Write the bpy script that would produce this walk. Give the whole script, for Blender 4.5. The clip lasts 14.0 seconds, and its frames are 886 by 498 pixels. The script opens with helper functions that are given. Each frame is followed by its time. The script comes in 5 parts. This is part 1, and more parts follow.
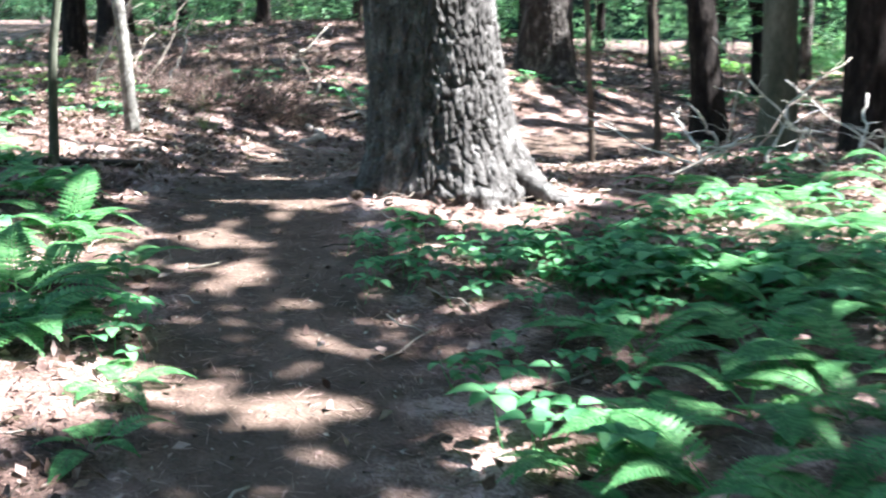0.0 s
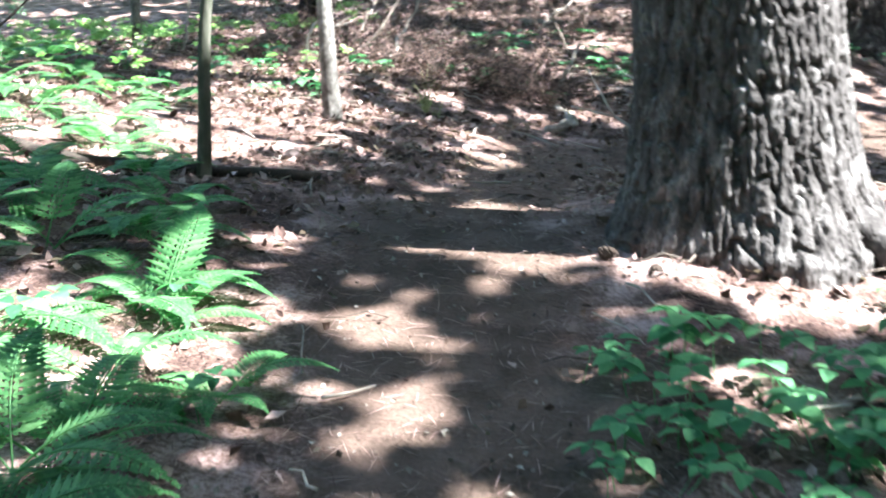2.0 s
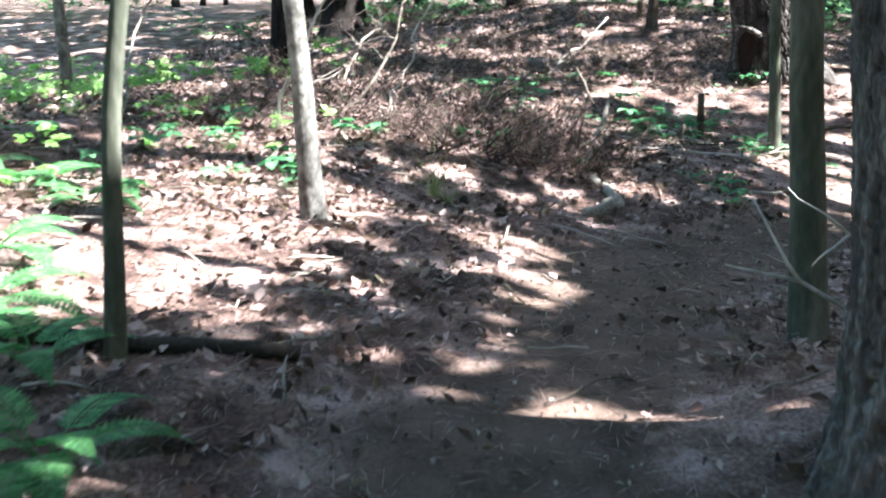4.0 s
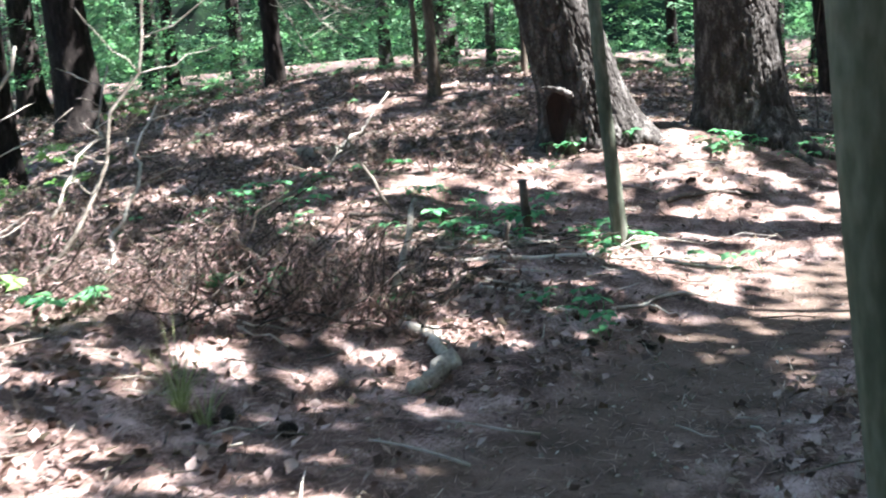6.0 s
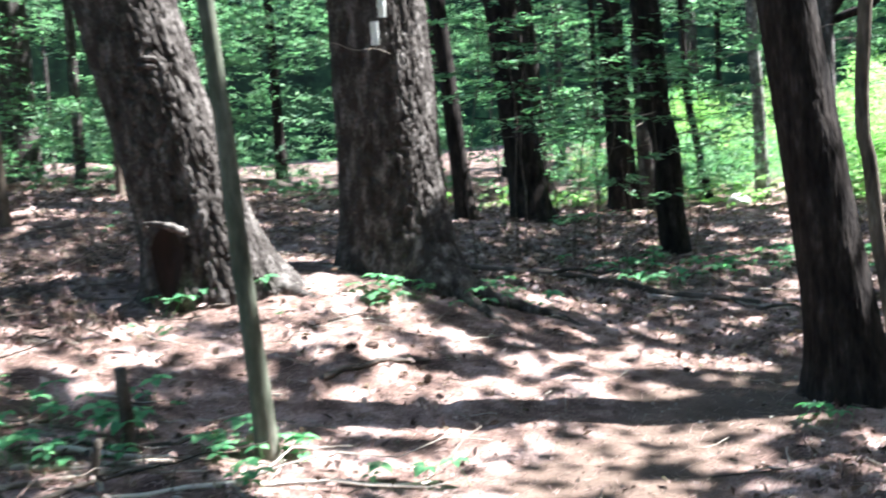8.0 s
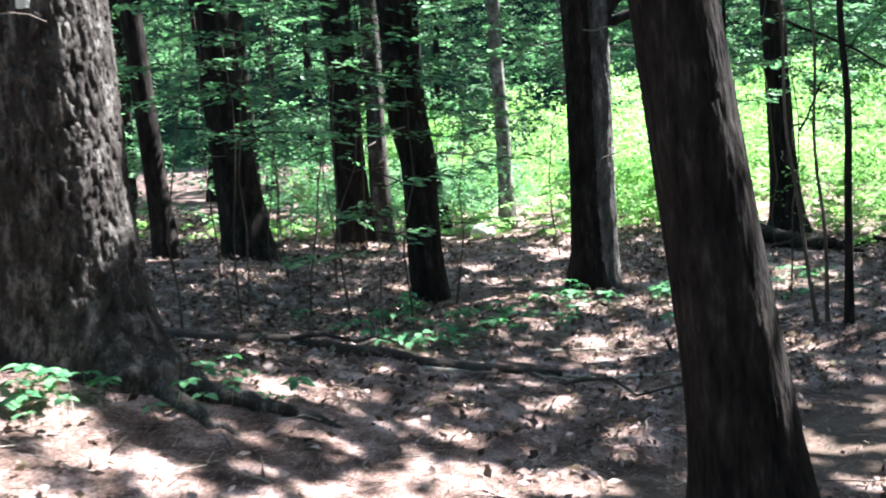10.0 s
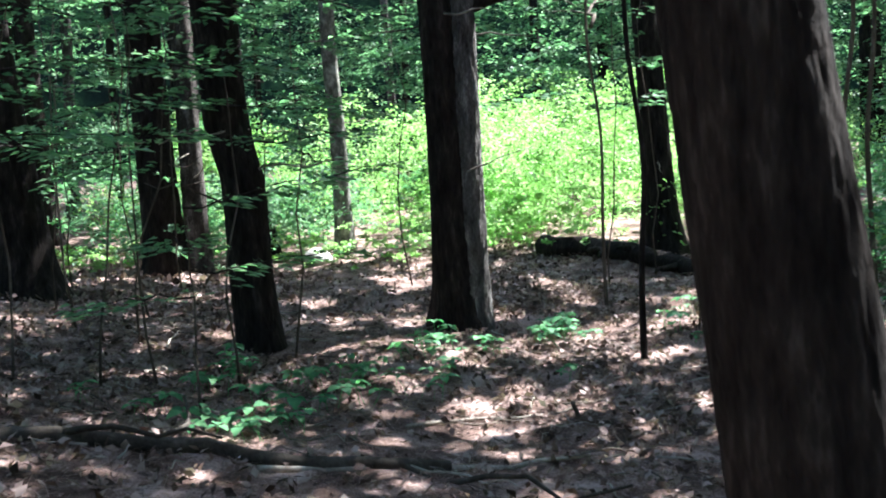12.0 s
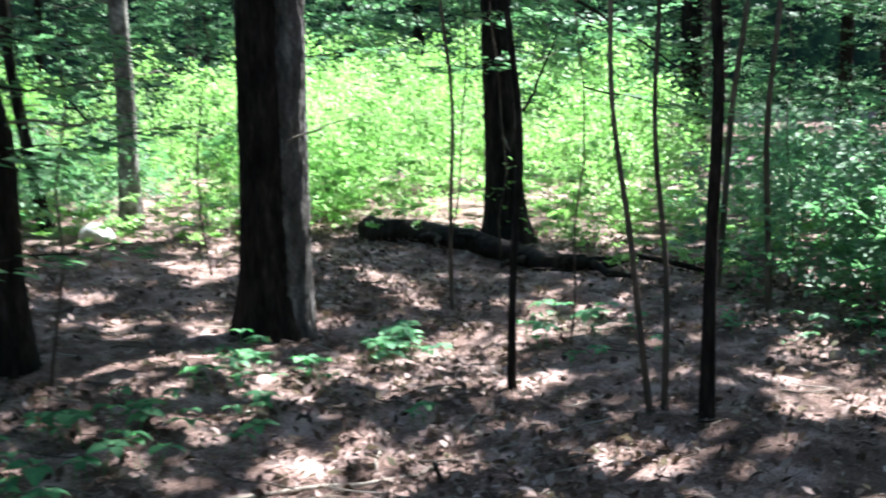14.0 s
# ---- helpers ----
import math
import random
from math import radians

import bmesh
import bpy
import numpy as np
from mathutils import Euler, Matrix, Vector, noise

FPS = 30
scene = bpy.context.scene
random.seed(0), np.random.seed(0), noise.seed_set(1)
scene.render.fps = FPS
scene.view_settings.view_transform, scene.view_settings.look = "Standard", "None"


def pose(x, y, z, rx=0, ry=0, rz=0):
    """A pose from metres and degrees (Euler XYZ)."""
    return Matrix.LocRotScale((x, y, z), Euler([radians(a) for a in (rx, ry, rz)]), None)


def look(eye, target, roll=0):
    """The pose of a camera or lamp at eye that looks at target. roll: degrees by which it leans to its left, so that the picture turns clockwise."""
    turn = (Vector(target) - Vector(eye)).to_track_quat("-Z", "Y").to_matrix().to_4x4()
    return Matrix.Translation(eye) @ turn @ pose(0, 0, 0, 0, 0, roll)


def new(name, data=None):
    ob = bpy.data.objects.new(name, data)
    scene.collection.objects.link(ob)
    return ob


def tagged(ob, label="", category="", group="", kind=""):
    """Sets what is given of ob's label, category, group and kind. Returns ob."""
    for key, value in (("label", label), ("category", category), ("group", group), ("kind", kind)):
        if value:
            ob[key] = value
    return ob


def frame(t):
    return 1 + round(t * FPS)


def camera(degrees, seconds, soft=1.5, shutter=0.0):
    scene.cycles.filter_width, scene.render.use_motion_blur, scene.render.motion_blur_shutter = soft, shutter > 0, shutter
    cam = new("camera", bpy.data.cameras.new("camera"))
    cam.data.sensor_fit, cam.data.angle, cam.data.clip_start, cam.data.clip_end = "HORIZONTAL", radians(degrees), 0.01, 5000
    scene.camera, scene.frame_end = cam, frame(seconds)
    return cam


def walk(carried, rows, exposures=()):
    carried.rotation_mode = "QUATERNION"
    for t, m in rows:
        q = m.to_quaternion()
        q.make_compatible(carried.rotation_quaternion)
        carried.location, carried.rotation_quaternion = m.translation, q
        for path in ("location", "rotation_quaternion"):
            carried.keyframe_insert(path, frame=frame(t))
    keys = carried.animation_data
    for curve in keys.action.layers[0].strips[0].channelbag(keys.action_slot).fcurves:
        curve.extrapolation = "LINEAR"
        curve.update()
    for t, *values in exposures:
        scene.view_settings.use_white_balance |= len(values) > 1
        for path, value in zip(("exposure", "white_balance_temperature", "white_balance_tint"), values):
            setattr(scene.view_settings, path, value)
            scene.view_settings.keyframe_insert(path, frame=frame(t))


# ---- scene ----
cam = camera(40.0, 14.0, soft=2.0, shutter=0.4)
# seconds, eye, tilt, lean and heading in degrees
PATH = [
    (0, 0.000, 0.000, 1.367, -10.94, 0.22, 0.02),
    (0.5, 0.044, 0.658, 1.370, -11.84, -0.22, 6.07),
    (1, -0.009, 1.226, 1.381, -12.56, -1.94, 12.11),
    (1.5, -0.111, 1.766, 1.421, -13.85, -2.50, 12.31),
    (2, -0.151, 2.364, 1.408, -13.27, 0.45, 12.27),
    (2.2, -0.235, 2.588, 1.413, -13.37, 2.08, 13.56),
    (4.3, -0.898, 4.788, 1.499, -11.61, -1.09, 10.11),
    (4.5, -0.942, 5.031, 1.477, -10.76, -1.21, 8.72),
    (5, -0.999, 5.601, 1.530, -9.29, -1.37, 5.87),
    (5.5, -1.125, 6.187, 1.605, -9.64, -2.40, 4.28),
    (6, -1.106, 6.825, 1.572, -9.76, -5.60, 0.99),
    (6.5, -1.133, 7.420, 1.675, -9.63, -3.35, -3.24),
    (7, -1.160, 8.038, 1.672, -7.00, -4.97, -8.41),
    (7.5, -1.047, 8.646, 1.668, -7.18, -5.13, -14.21),
    (8, -0.940, 9.280, 1.589, -6.11, -4.53, -18.14),
    (8.5, -0.765, 9.939, 1.575, -6.16, -3.49, -25.35),
    (8.7, -0.680, 10.187, 1.556, -5.08, -4.08, -26.82),
    (10.8, 0.379, 12.575, 1.468, -5.87, -1.97, -37.43),
    (11, 0.494, 12.738, 1.445, -5.01, -1.90, -38.90),
    (11.5, 0.724, 13.138, 1.437, -5.25, -1.42, -39.13),
    (12, 0.987, 13.581, 1.438, -5.83, -3.59, -40.66),
    (12.5, 1.273, 13.954, 1.423, -6.12, -1.92, -39.03),
    (13, 1.499, 14.317, 1.410, -6.37, -1.92, -40.70),
    (13.5, 1.813, 14.701, 1.396, -6.45, -3.32, -44.82),
    (14, 2.137, 15.034, 1.391, -7.71, -0.87, -50.14),
]
def carried_pose(x, y, z, tilt, lean, heading):
    return pose(x, y, z, 90 + tilt, 0, heading) @ pose(0, 0, 0, 0, 0, lean)
walk(cam, [(t, carried_pose(*row)) for t, *row in PATH],
     exposures=[(0, 3.1), (2.2, 3.18), (5, 3.08), (6.2, 3.05), (7.4, 2.84), (8.0, 3.0), (8.5, 3.06), (11, 2.74), (12, 2.6), (13, 2.6), (14, 2.5)])

# ---- light ----
SUN_ELEVATION, SUN_BEARING = 53.0, 91.0   # bearing clockwise from +y
SUN_FLAT = Vector((math.sin(radians(SUN_BEARING)), math.cos(radians(SUN_BEARING)), 0))
SLANT = 1 / math.tan(radians(SUN_ELEVATION))
world = bpy.data.worlds.new("sky")
scene.world = world
world.use_nodes = True
sky = world.node_tree.nodes.new("ShaderNodeTexSky")
sky.sky_type, sky.sun_disc = "NISHITA", False
sky.sun_elevation, sky.sun_rotation = radians(SUN_ELEVATION), radians(SUN_BEARING)
world.node_tree.links.new(sky.outputs[0], world.node_tree.nodes["Background"].inputs[0])
world.node_tree.nodes["Background"].inputs[1].default_value = 0.112
sun_data = bpy.data.lights.new("sun", "SUN")
sun_data.energy, sun_data.angle, sun_data.color = 5.0, radians(0.55), (1.0, 0.945, 0.915)
sun_lamp = new("sun", sun_data)
sun_lamp.matrix_world = look(SUN_FLAT * 40 + Vector((0, 0, 40 / SLANT)), (0, 0, 0))
scene.view_settings.use_white_balance = True
scene.view_settings.white_balance_temperature, scene.view_settings.white_balance_tint = 5900, 2

# ---- materials ----
def material(name, colours, scale=8.0, rough=0.85, bump=0.3, stretch=(1, 1, 1), leafy=0.0, per="island", spread=0.5, fine=60.0, spec=0.3, contrast=(0.3, 0.7)):
    """A surface of two or more colours, mixed by noise at two scales and by the piece, with fine relief; leafy: the share of light let through."""
    m = bpy.data.materials.new(name)
    m.use_nodes = True
    n, l = m.node_tree.nodes, m.node_tree.links
    shader = n["Principled BSDF"]
    coords, mapping = n.new("ShaderNodeTexCoord"), n.new("ShaderNodeMapping")
    mapping.inputs["Scale"].default_value = stretch
    l.new(coords.outputs["Object"], mapping.inputs["Vector"])
    big, small = n.new("ShaderNodeTexNoise"), n.new("ShaderNodeTexNoise")
    for tex, s in ((big, scale), (small, fine)):
        tex.inputs["Scale"].default_value, tex.inputs["Detail"].default_value = s, 5
        l.new(mapping.outputs[0], tex.inputs["Vector"])
    both = n.new("ShaderNodeMath"); both.operation = "MULTIPLY_ADD"
    l.new(small.outputs["Fac"], both.inputs[0]); both.inputs[1].default_value = 0.45
    shift = n.new("ShaderNodeMath"); shift.operation = "MULTIPLY_ADD"
    l.new(big.outputs["Fac"], shift.inputs[0]); shift.inputs[1].default_value, shift.inputs[2].default_value = 0.75, -0.1
    l.new(shift.outputs[0], both.inputs[2])
    value = both.outputs[0]
    if per:
        source = n.new("ShaderNodeNewGeometry").outputs["Random Per Island"] if per == "island" else n.new("ShaderNodeObjectInfo").outputs["Random"]
        vary = n.new("ShaderNodeMath"); vary.operation = "MULTIPLY_ADD"
        l.new(source, vary.inputs[0]); vary.inputs[1].default_value = spread
        less = n.new("ShaderNodeMath"); less.operation = "SUBTRACT"
        l.new(value, less.inputs[0]); less.inputs[1].default_value = spread / 2
        l.new(less.outputs[0], vary.inputs[2]); value = vary.outputs[0]
    ramp = n.new("ShaderNodeValToRGB")
    ramp.color_ramp.elements[0].position, ramp.color_ramp.elements[1].position = contrast
    for k, c in enumerate(colours):
        e = ramp.color_ramp.elements[k] if k < 2 and len(colours) == 2 else None
        if e is None:
            if k == 0: e = ramp.color_ramp.elements[0]
            elif k == len(colours) - 1: e = ramp.color_ramp.elements[-1]
            else: e = ramp.color_ramp.elements.new(contrast[0] + (contrast[1] - contrast[0]) * k / (len(colours) - 1))
        e.color = (*c, 1)
    l.new(value, ramp.inputs[0])
    l.new(ramp.outputs[0], shader.inputs["Base Color"])
    shader.inputs["Roughness"].default_value = rough
    shader.inputs["Specular IOR Level"].default_value = spec
    if bump:
        b = n.new("ShaderNodeBump"); b.inputs["Strength"].default_value = bump; b.inputs["Distance"].default_value = 0.02
        l.new(both.outputs[0], b.inputs["Height"]); l.new(b.outputs[0], shader.inputs["Normal"])
    if leafy:
        glow, mix = n.new("ShaderNodeBsdfTranslucent"), n.new("ShaderNodeMixShader")
        tint = n.new("ShaderNodeMix"); tint.data_type, tint.blend_type = "RGBA", "MULTIPLY"
        tint.inputs[0].default_value = 1.0
        l.new(ramp.outputs[0], tint.inputs[6]); tint.inputs[7].default_value = (1.12, 1.55, 1.04, 1)
        l.new(tint.outputs[2], glow.inputs[0])
        mix.inputs[0].default_value = leafy
        l.new(shader.outputs[0], mix.inputs[1]); l.new(glow.outputs[0], mix.inputs[2])
        l.new(mix.outputs[0], n["Material Output"].inputs[0])
    return m

LITTER = material("needle_litter", [(0.032, 0.019, 0.017), (0.162, 0.103, 0.086), (0.45, 0.322, 0.300)], 4.0, 0.95, 1.0, per="", fine=70, spec=0.15, contrast=(0.33, 0.66))
def trodden(m, colours):
    """Mixes in the colours of bare soil where the ground's own wear says so."""
    n, l = m.node_tree.nodes, m.node_tree.links
    old = next(k for k in n if k.bl_idname == "ShaderNodeValToRGB")
    soil, wear, mix = n.new("ShaderNodeValToRGB"), n.new("ShaderNodeAttribute"), n.new("ShaderNodeMix")
    wear.attribute_name, mix.data_type = "wear", "RGBA"
    soil.color_ramp.elements[0].position, soil.color_ramp.elements[1].position = 0.25, 0.75
    soil.color_ramp.elements[0].color, soil.color_ramp.elements[1].color = (*colours[0], 1), (*colours[1], 1)
    l.new(old.inputs[0].links[0].from_socket, soil.inputs[0])
    l.new(wear.outputs["Fac"], mix.inputs[0]); l.new(old.outputs[0], mix.inputs[6]); l.new(soil.outputs[0], mix.inputs[7])
    l.new(mix.outputs[2], n["Principled BSDF"].inputs["Base Color"])
trodden(LITTER, [(0.046, 0.033, 0.025), (0.190, 0.128, 0.104)])
DEAD_LEAF = material("dead_leaf", [(0.045, 0.025, 0.021), (0.20, 0.122, 0.106), (0.46, 0.335, 0.312)], 9, 0.7, 0.2, leafy=0.15, spread=0.9, contrast=(0.15, 0.9))
PINE_BARK = material("pine_bark", [(0.011, 0.009, 0.008), (0.054, 0.045, 0.041), (0.27, 0.24, 0.225)], 14, 0.95, 1.0, (1, 1, 0.4), per="", fine=95, spec=0.15, contrast=(0.22, 0.78))
# PINE_BARK lightened: strong sun on the flanks is put into the colour.
SUNLIT_BARK = material("sunlit_grey_pine_bark", [(0.014, 0.012, 0.012), (0.115, 0.104, 0.100), (0.42, 0.395, 0.385)], 16, 0.95, 1.0, (1, 1, 0.35), per="", fine=95, spec=0.1, contrast=(0.26, 0.82))
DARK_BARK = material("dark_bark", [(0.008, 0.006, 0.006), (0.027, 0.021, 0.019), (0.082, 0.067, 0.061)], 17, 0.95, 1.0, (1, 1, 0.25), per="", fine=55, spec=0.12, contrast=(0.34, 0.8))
GREEN_BARK = material("mossy_smooth_bark", [(0.045, 0.050, 0.036), (0.098, 0.102, 0.076), (0.20, 0.19, 0.155)], 5, 0.9, 0.35, (1, 1, 0.3), per="", fine=45, spec=0.2)
SAPLING_BARK = material("brown_sapling_bark", [(0.035, 0.027, 0.022), (0.095, 0.073, 0.058), (0.20, 0.16, 0.13)], 9, 0.9, 0.4, (1, 1, 0.3), per="", fine=60, spec=0.2)
GREY_BARK = material("grey_smooth_bark", [(0.050, 0.044, 0.038), (0.165, 0.152, 0.138), (0.40, 0.38, 0.35)], 11, 0.85, 0.4, (1, 1, 0.7), per="", fine=40, spec=0.2, contrast=(0.33, 0.68))
DEAD_WOOD = material("weathered_dead_wood", [(0.14, 0.11, 0.09), (0.33, 0.28, 0.235), (0.55, 0.49, 0.43)], 7, 0.85, 0.5, (1, 1, 1), per="object", fine=50, spread=0.4)
BLEACHED = material("bleached_white_wood", [(0.42, 0.39, 0.35), (0.66, 0.63, 0.58), (0.78, 0.76, 0.72)], 9, 0.7, 0.3, per="object", fine=50, spread=0.2)
DARK_WOOD = material("rotting_dark_wood", [(0.020, 0.016, 0.013), (0.055, 0.043, 0.035), (0.12, 0.096, 0.08)], 7, 0.9, 0.6, per="object", fine=50, spread=0.3)
FERN_GREEN = material("fern_green", [(0.055, 0.150, 0.055), (0.105, 0.255, 0.095), (0.18, 0.36, 0.145)], 6, 0.5, 0.1, leafy=0.4, spread=0.5)
HERB_GREEN = material("herb_green", [(0.055, 0.165, 0.072), (0.108, 0.275, 0.122), (0.18, 0.38, 0.17)], 12, 0.62, 0.15, leafy=0.35, spread=0.6)
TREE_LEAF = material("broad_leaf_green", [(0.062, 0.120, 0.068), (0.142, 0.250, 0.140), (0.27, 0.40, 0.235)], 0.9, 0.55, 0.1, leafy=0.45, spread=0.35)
# Lighter than TREE_LEAF: the glare of full sun is put into the colour.
SUNLIT_LEAF = material("sunlit_shrub_green", [(0.17, 0.27, 0.075), (0.30, 0.44, 0.155), (0.45, 0.58, 0.29)], 1.1, 0.5, 0.1, leafy=0.45, spread=0.3)
NEEDLE_GREEN = material("pine_needle_green", [(0.020, 0.052, 0.020), (0.045, 0.095, 0.035)], 3, 0.6, 0.1, leafy=0.2, spread=0.6)
DEAD_NEEDLE = material("dead_red_needles", [(0.072, 0.039, 0.036), (0.18, 0.106, 0.097), (0.42, 0.285, 0.268)], 5, 0.8, 0.1, leafy=0.2, spread=0.8)
DRY_GRASS = material("pale_grass", [(0.16, 0.17, 0.07), (0.34, 0.33, 0.18)], 6, 0.7, 0.1, leafy=0.3, spread=0.8)
CONE_BROWN = material("pine_cone_brown", [(0.030, 0.021, 0.016), (0.085, 0.058, 0.044)], 30, 0.9, 0.5, per="object")
BLAZE_PAINT = material("white_blaze_paint", [(0.60, 0.62, 0.58), (0.80, 0.81, 0.78)], 14, 0.7, 0.6, per="", fine=60)
# Rotten brown taken almost to black: the hollow's shade is in the colour.
HOLLOW_SHADE = material("shaded_hollow_heartwood", [(0.004, 0.003, 0.0025), (0.022, 0.012, 0.009)], 10, 0.95, 0.6, (1, 1, 0.3), per="", fine=60)
STONE = material("pale_stone", [(0.42, 0.40, 0.37), (0.66, 0.64, 0.60)], 8, 0.8, 0.4, per="", fine=40)
# Near-black green: the deep shade between far trees is put into the colour.
FAR_SHADE_GREEN = material("shaded_far_woods", [(0.004, 0.010, 0.005), (0.014, 0.034, 0.014), (0.05, 0.10, 0.035)], 0.55, 0.9, 0.8, per="", fine=2.6, contrast=(0.38, 0.66))

TWIG_GREY = material("twig_grey", [(0.06, 0.048, 0.04), (0.22, 0.18, 0.15), (0.48, 0.43, 0.37)], 9, 0.85, 0.2, spread=0.9, contrast=(0.15, 0.9))

# ---- mesh tools ----
rng = np.random.default_rng(7)

def mesh_of(name, verts, faces, mat, smooth=False):
    """A mesh from vertex and face arrays (all faces of one size)."""
    verts, faces = np.asarray(verts, float).reshape(-1, 3), np.asarray(faces, int)
    data = bpy.data.meshes.new(name)
    k = faces.shape[1]
    data.vertices.add(len(verts)); data.vertices.foreach_set("co", verts.ravel())
    data.loops.add(faces.size); data.loops.foreach_set("vertex_index", faces.ravel())
    data.polygons.add(len(faces))
    data.polygons.foreach_set("loop_start", np.arange(len(faces)) * k)
    data.update(calc_edges=True)
    if smooth:
        data.polygons.foreach_set("use_smooth", np.ones(len(faces), bool))
    data.materials.append(mat)
    data.validate()
    return data

def part(name, data, parent, label=""):
    ob = new(name, data)
    ob.parent = parent
    return tagged(ob, label)

def thing(name, x, y, z, label, category, group="", kind=""):
    ob = new(name)
    ob.matrix_world = pose(x, y, z)
    return tagged(ob, label, category, group, kind)

def joined(pieces):
    """Several (verts, faces) as one."""
    vs, fs, at = [], [], 0
    for v, f in pieces:
        v = np.asarray(v, float).reshape(-1, 3)
        vs.append(v); fs.append(np.asarray(f, int) + at); at += len(v)
    return np.concatenate(vs), np.concatenate(fs)

def tube(points, radii, seg=8, lump=0.0, seed=0):
    """A bent round rod through points, closed at its ends by a narrowing."""
    p, r = np.asarray(points, float), np.asarray(radii, float)
    way = np.gradient(p, axis=0); way /= np.linalg.norm(way, axis=1, keepdims=True)
    ref = np.array([0.0, 0.0, 1.0]) if abs(way[:, 2]).mean() < 0.8 else np.array([1.0, 0.0, 0.0])
    side = np.cross(way, ref); side /= np.linalg.norm(side, axis=1, keepdims=True)
    up = np.cross(side, way)
    a = np.linspace(0, 2 * np.pi, seg, endpoint=False)
    own = np.random.default_rng(seed)
    bumps = 1 + lump * own.normal(size=(len(p), seg))
    ring = p[:, None] + (r[:, None] * bumps)[..., None] * (np.cos(a)[None, :, None] * side[:, None] + np.sin(a)[None, :, None] * up[:, None])
    v = np.concatenate([ring.reshape(-1, 3), p[:1], p[-1:]])
    i, j = np.meshgrid(np.arange(len(p) - 1), np.arange(seg), indexing="ij")
    q = np.stack([i * seg + j, i * seg + (j + 1) % seg, (i + 1) * seg + (j + 1) % seg, (i + 1) * seg + j], -1).reshape(-1, 4)
    j = np.arange(seg); n0, n1 = len(v) - 2, len(v) - 1
    caps = np.concatenate([np.stack([n0 + 0 * j, (j + 1) % seg, j, j], -1), np.stack([n1 + 0 * j, (len(p) - 1) * seg + j, (len(p) - 1) * seg + (j + 1) % seg, (len(p) - 1) * seg + (j + 1) % seg], -1)])
    tri = np.concatenate([q[:, [0, 1, 2]], q[:, [0, 2, 3]], caps[:, :3]])
    return v, tri

def wander(a, b, n=8, amount=0.05, seed=0):
    """Points from a to b along a crooked line."""
    own = np.random.default_rng(seed)
    s = np.linspace(0, 1, n)[:, None]
    a, b = np.asarray(a, float), np.asarray(b, float)
    off = np.cumsum(own.normal(size=(n, 3)), 0) * amount * np.linalg.norm(b - a) / n ** 0.5
    off -= off[:1] * (1 - s) + off[-1:] * s
    return a + (b - a) * s + off

def blades(centre, along, normal, length, width, fold=0.15, droop=0.0):
    """Leaf blades, one a row: four corners folded along the midrib."""
    along = along / np.linalg.norm(along, axis=1, keepdims=True)
    side = np.cross(normal, along); side /= np.maximum(np.linalg.norm(side, axis=1, keepdims=True), 1e-6)
    up = np.cross(along, side)
    L, W = np.reshape(length, (-1, 1)), np.reshape(width, (-1, 1))
    base = centre - along * L * 0.5
    tip = centre + along * L * 0.5 - up * L * droop
    mid = centre - along * L * 0.06 + up * W * 0.0
    v = np.stack([base, mid + side * W * 0.5 + up * W * fold, tip, mid - side * W * 0.5 + up * W * fold], 1)
    n = len(centre)
    q = np.arange(n)[:, None] * 4
    f = np.concatenate([q + [0, 2, 1], q + [0, 3, 2]])
    return v.reshape(-1, 3), f

def random_dirs(n, flat=1.0, own=rng):
    d = own.normal(size=(n, 3)); d[:, 2] *= flat
    return d / np.linalg.norm(d, axis=1, keepdims=True)

# ---- terrain ----
SWELLS = [(0.0, 0.0, -0.002), (0.0, 7.0, -0.178), (-3.0, 8.0, 0.53), (-4.0, 13.0, 0.826), (-1.0, 12.0, -0.689), (-0.5, 16.0, 0.317), (1.2, 17.5, 0.215), (3.0, 14.0, -0.326),
          (-3.0, 23.0, 0.917), (1.0, 23.0, 0.336), (5.0, 18.0, -0.167), (9.0, 20.0, -0.023), (3.0, 9.0, 0.551), (0.0, 3.5, 0.009), (6.0, 25.0, 0.024), (8.0, 14.0, -0.067)]
MOUNDS = [(0.45, 6.3, -0.10, 0.4), (0.05, 7.15, 0.10, 0.9), (0.1, 17.25, 0.10, 0.9), (1.45, 17.55, 0.17, 0.9), (3.15, 15.0, 0.08, 0.6)]
WAY = [(0.1, -3.0), (-0.35, 0.5), (-0.5, 3.4), (-0.85, 5.6), (-1.15, 7.6), (-1.1, 9.4), (-0.7, 11.0), (0.2, 12.7), (1.3, 14.0), (2.3, 14.9), (3.9, 15.6), (6.0, 16.2), (8.5, 16.4), (14.0, 15.5)]

def height(x, y):
    """The ground's height, before its roughness."""
    x, y = np.asarray(x, float), np.asarray(y, float)
    z = sum(w * np.exp(-((x - a) ** 2 + (y - b) ** 2) / 18.0) for a, b, w in SWELLS)
    z = z + sum(w * np.exp(-((x - a) ** 2 + (y - b) ** 2) / (2 * s * s)) for a, b, w, s in MOUNDS)
    rise = 1 / (1 + np.exp(-(y - 27.5) / 1.8)) / (1 + np.exp((x - 3.6) / 1.3))
    return z + 0.95 * rise

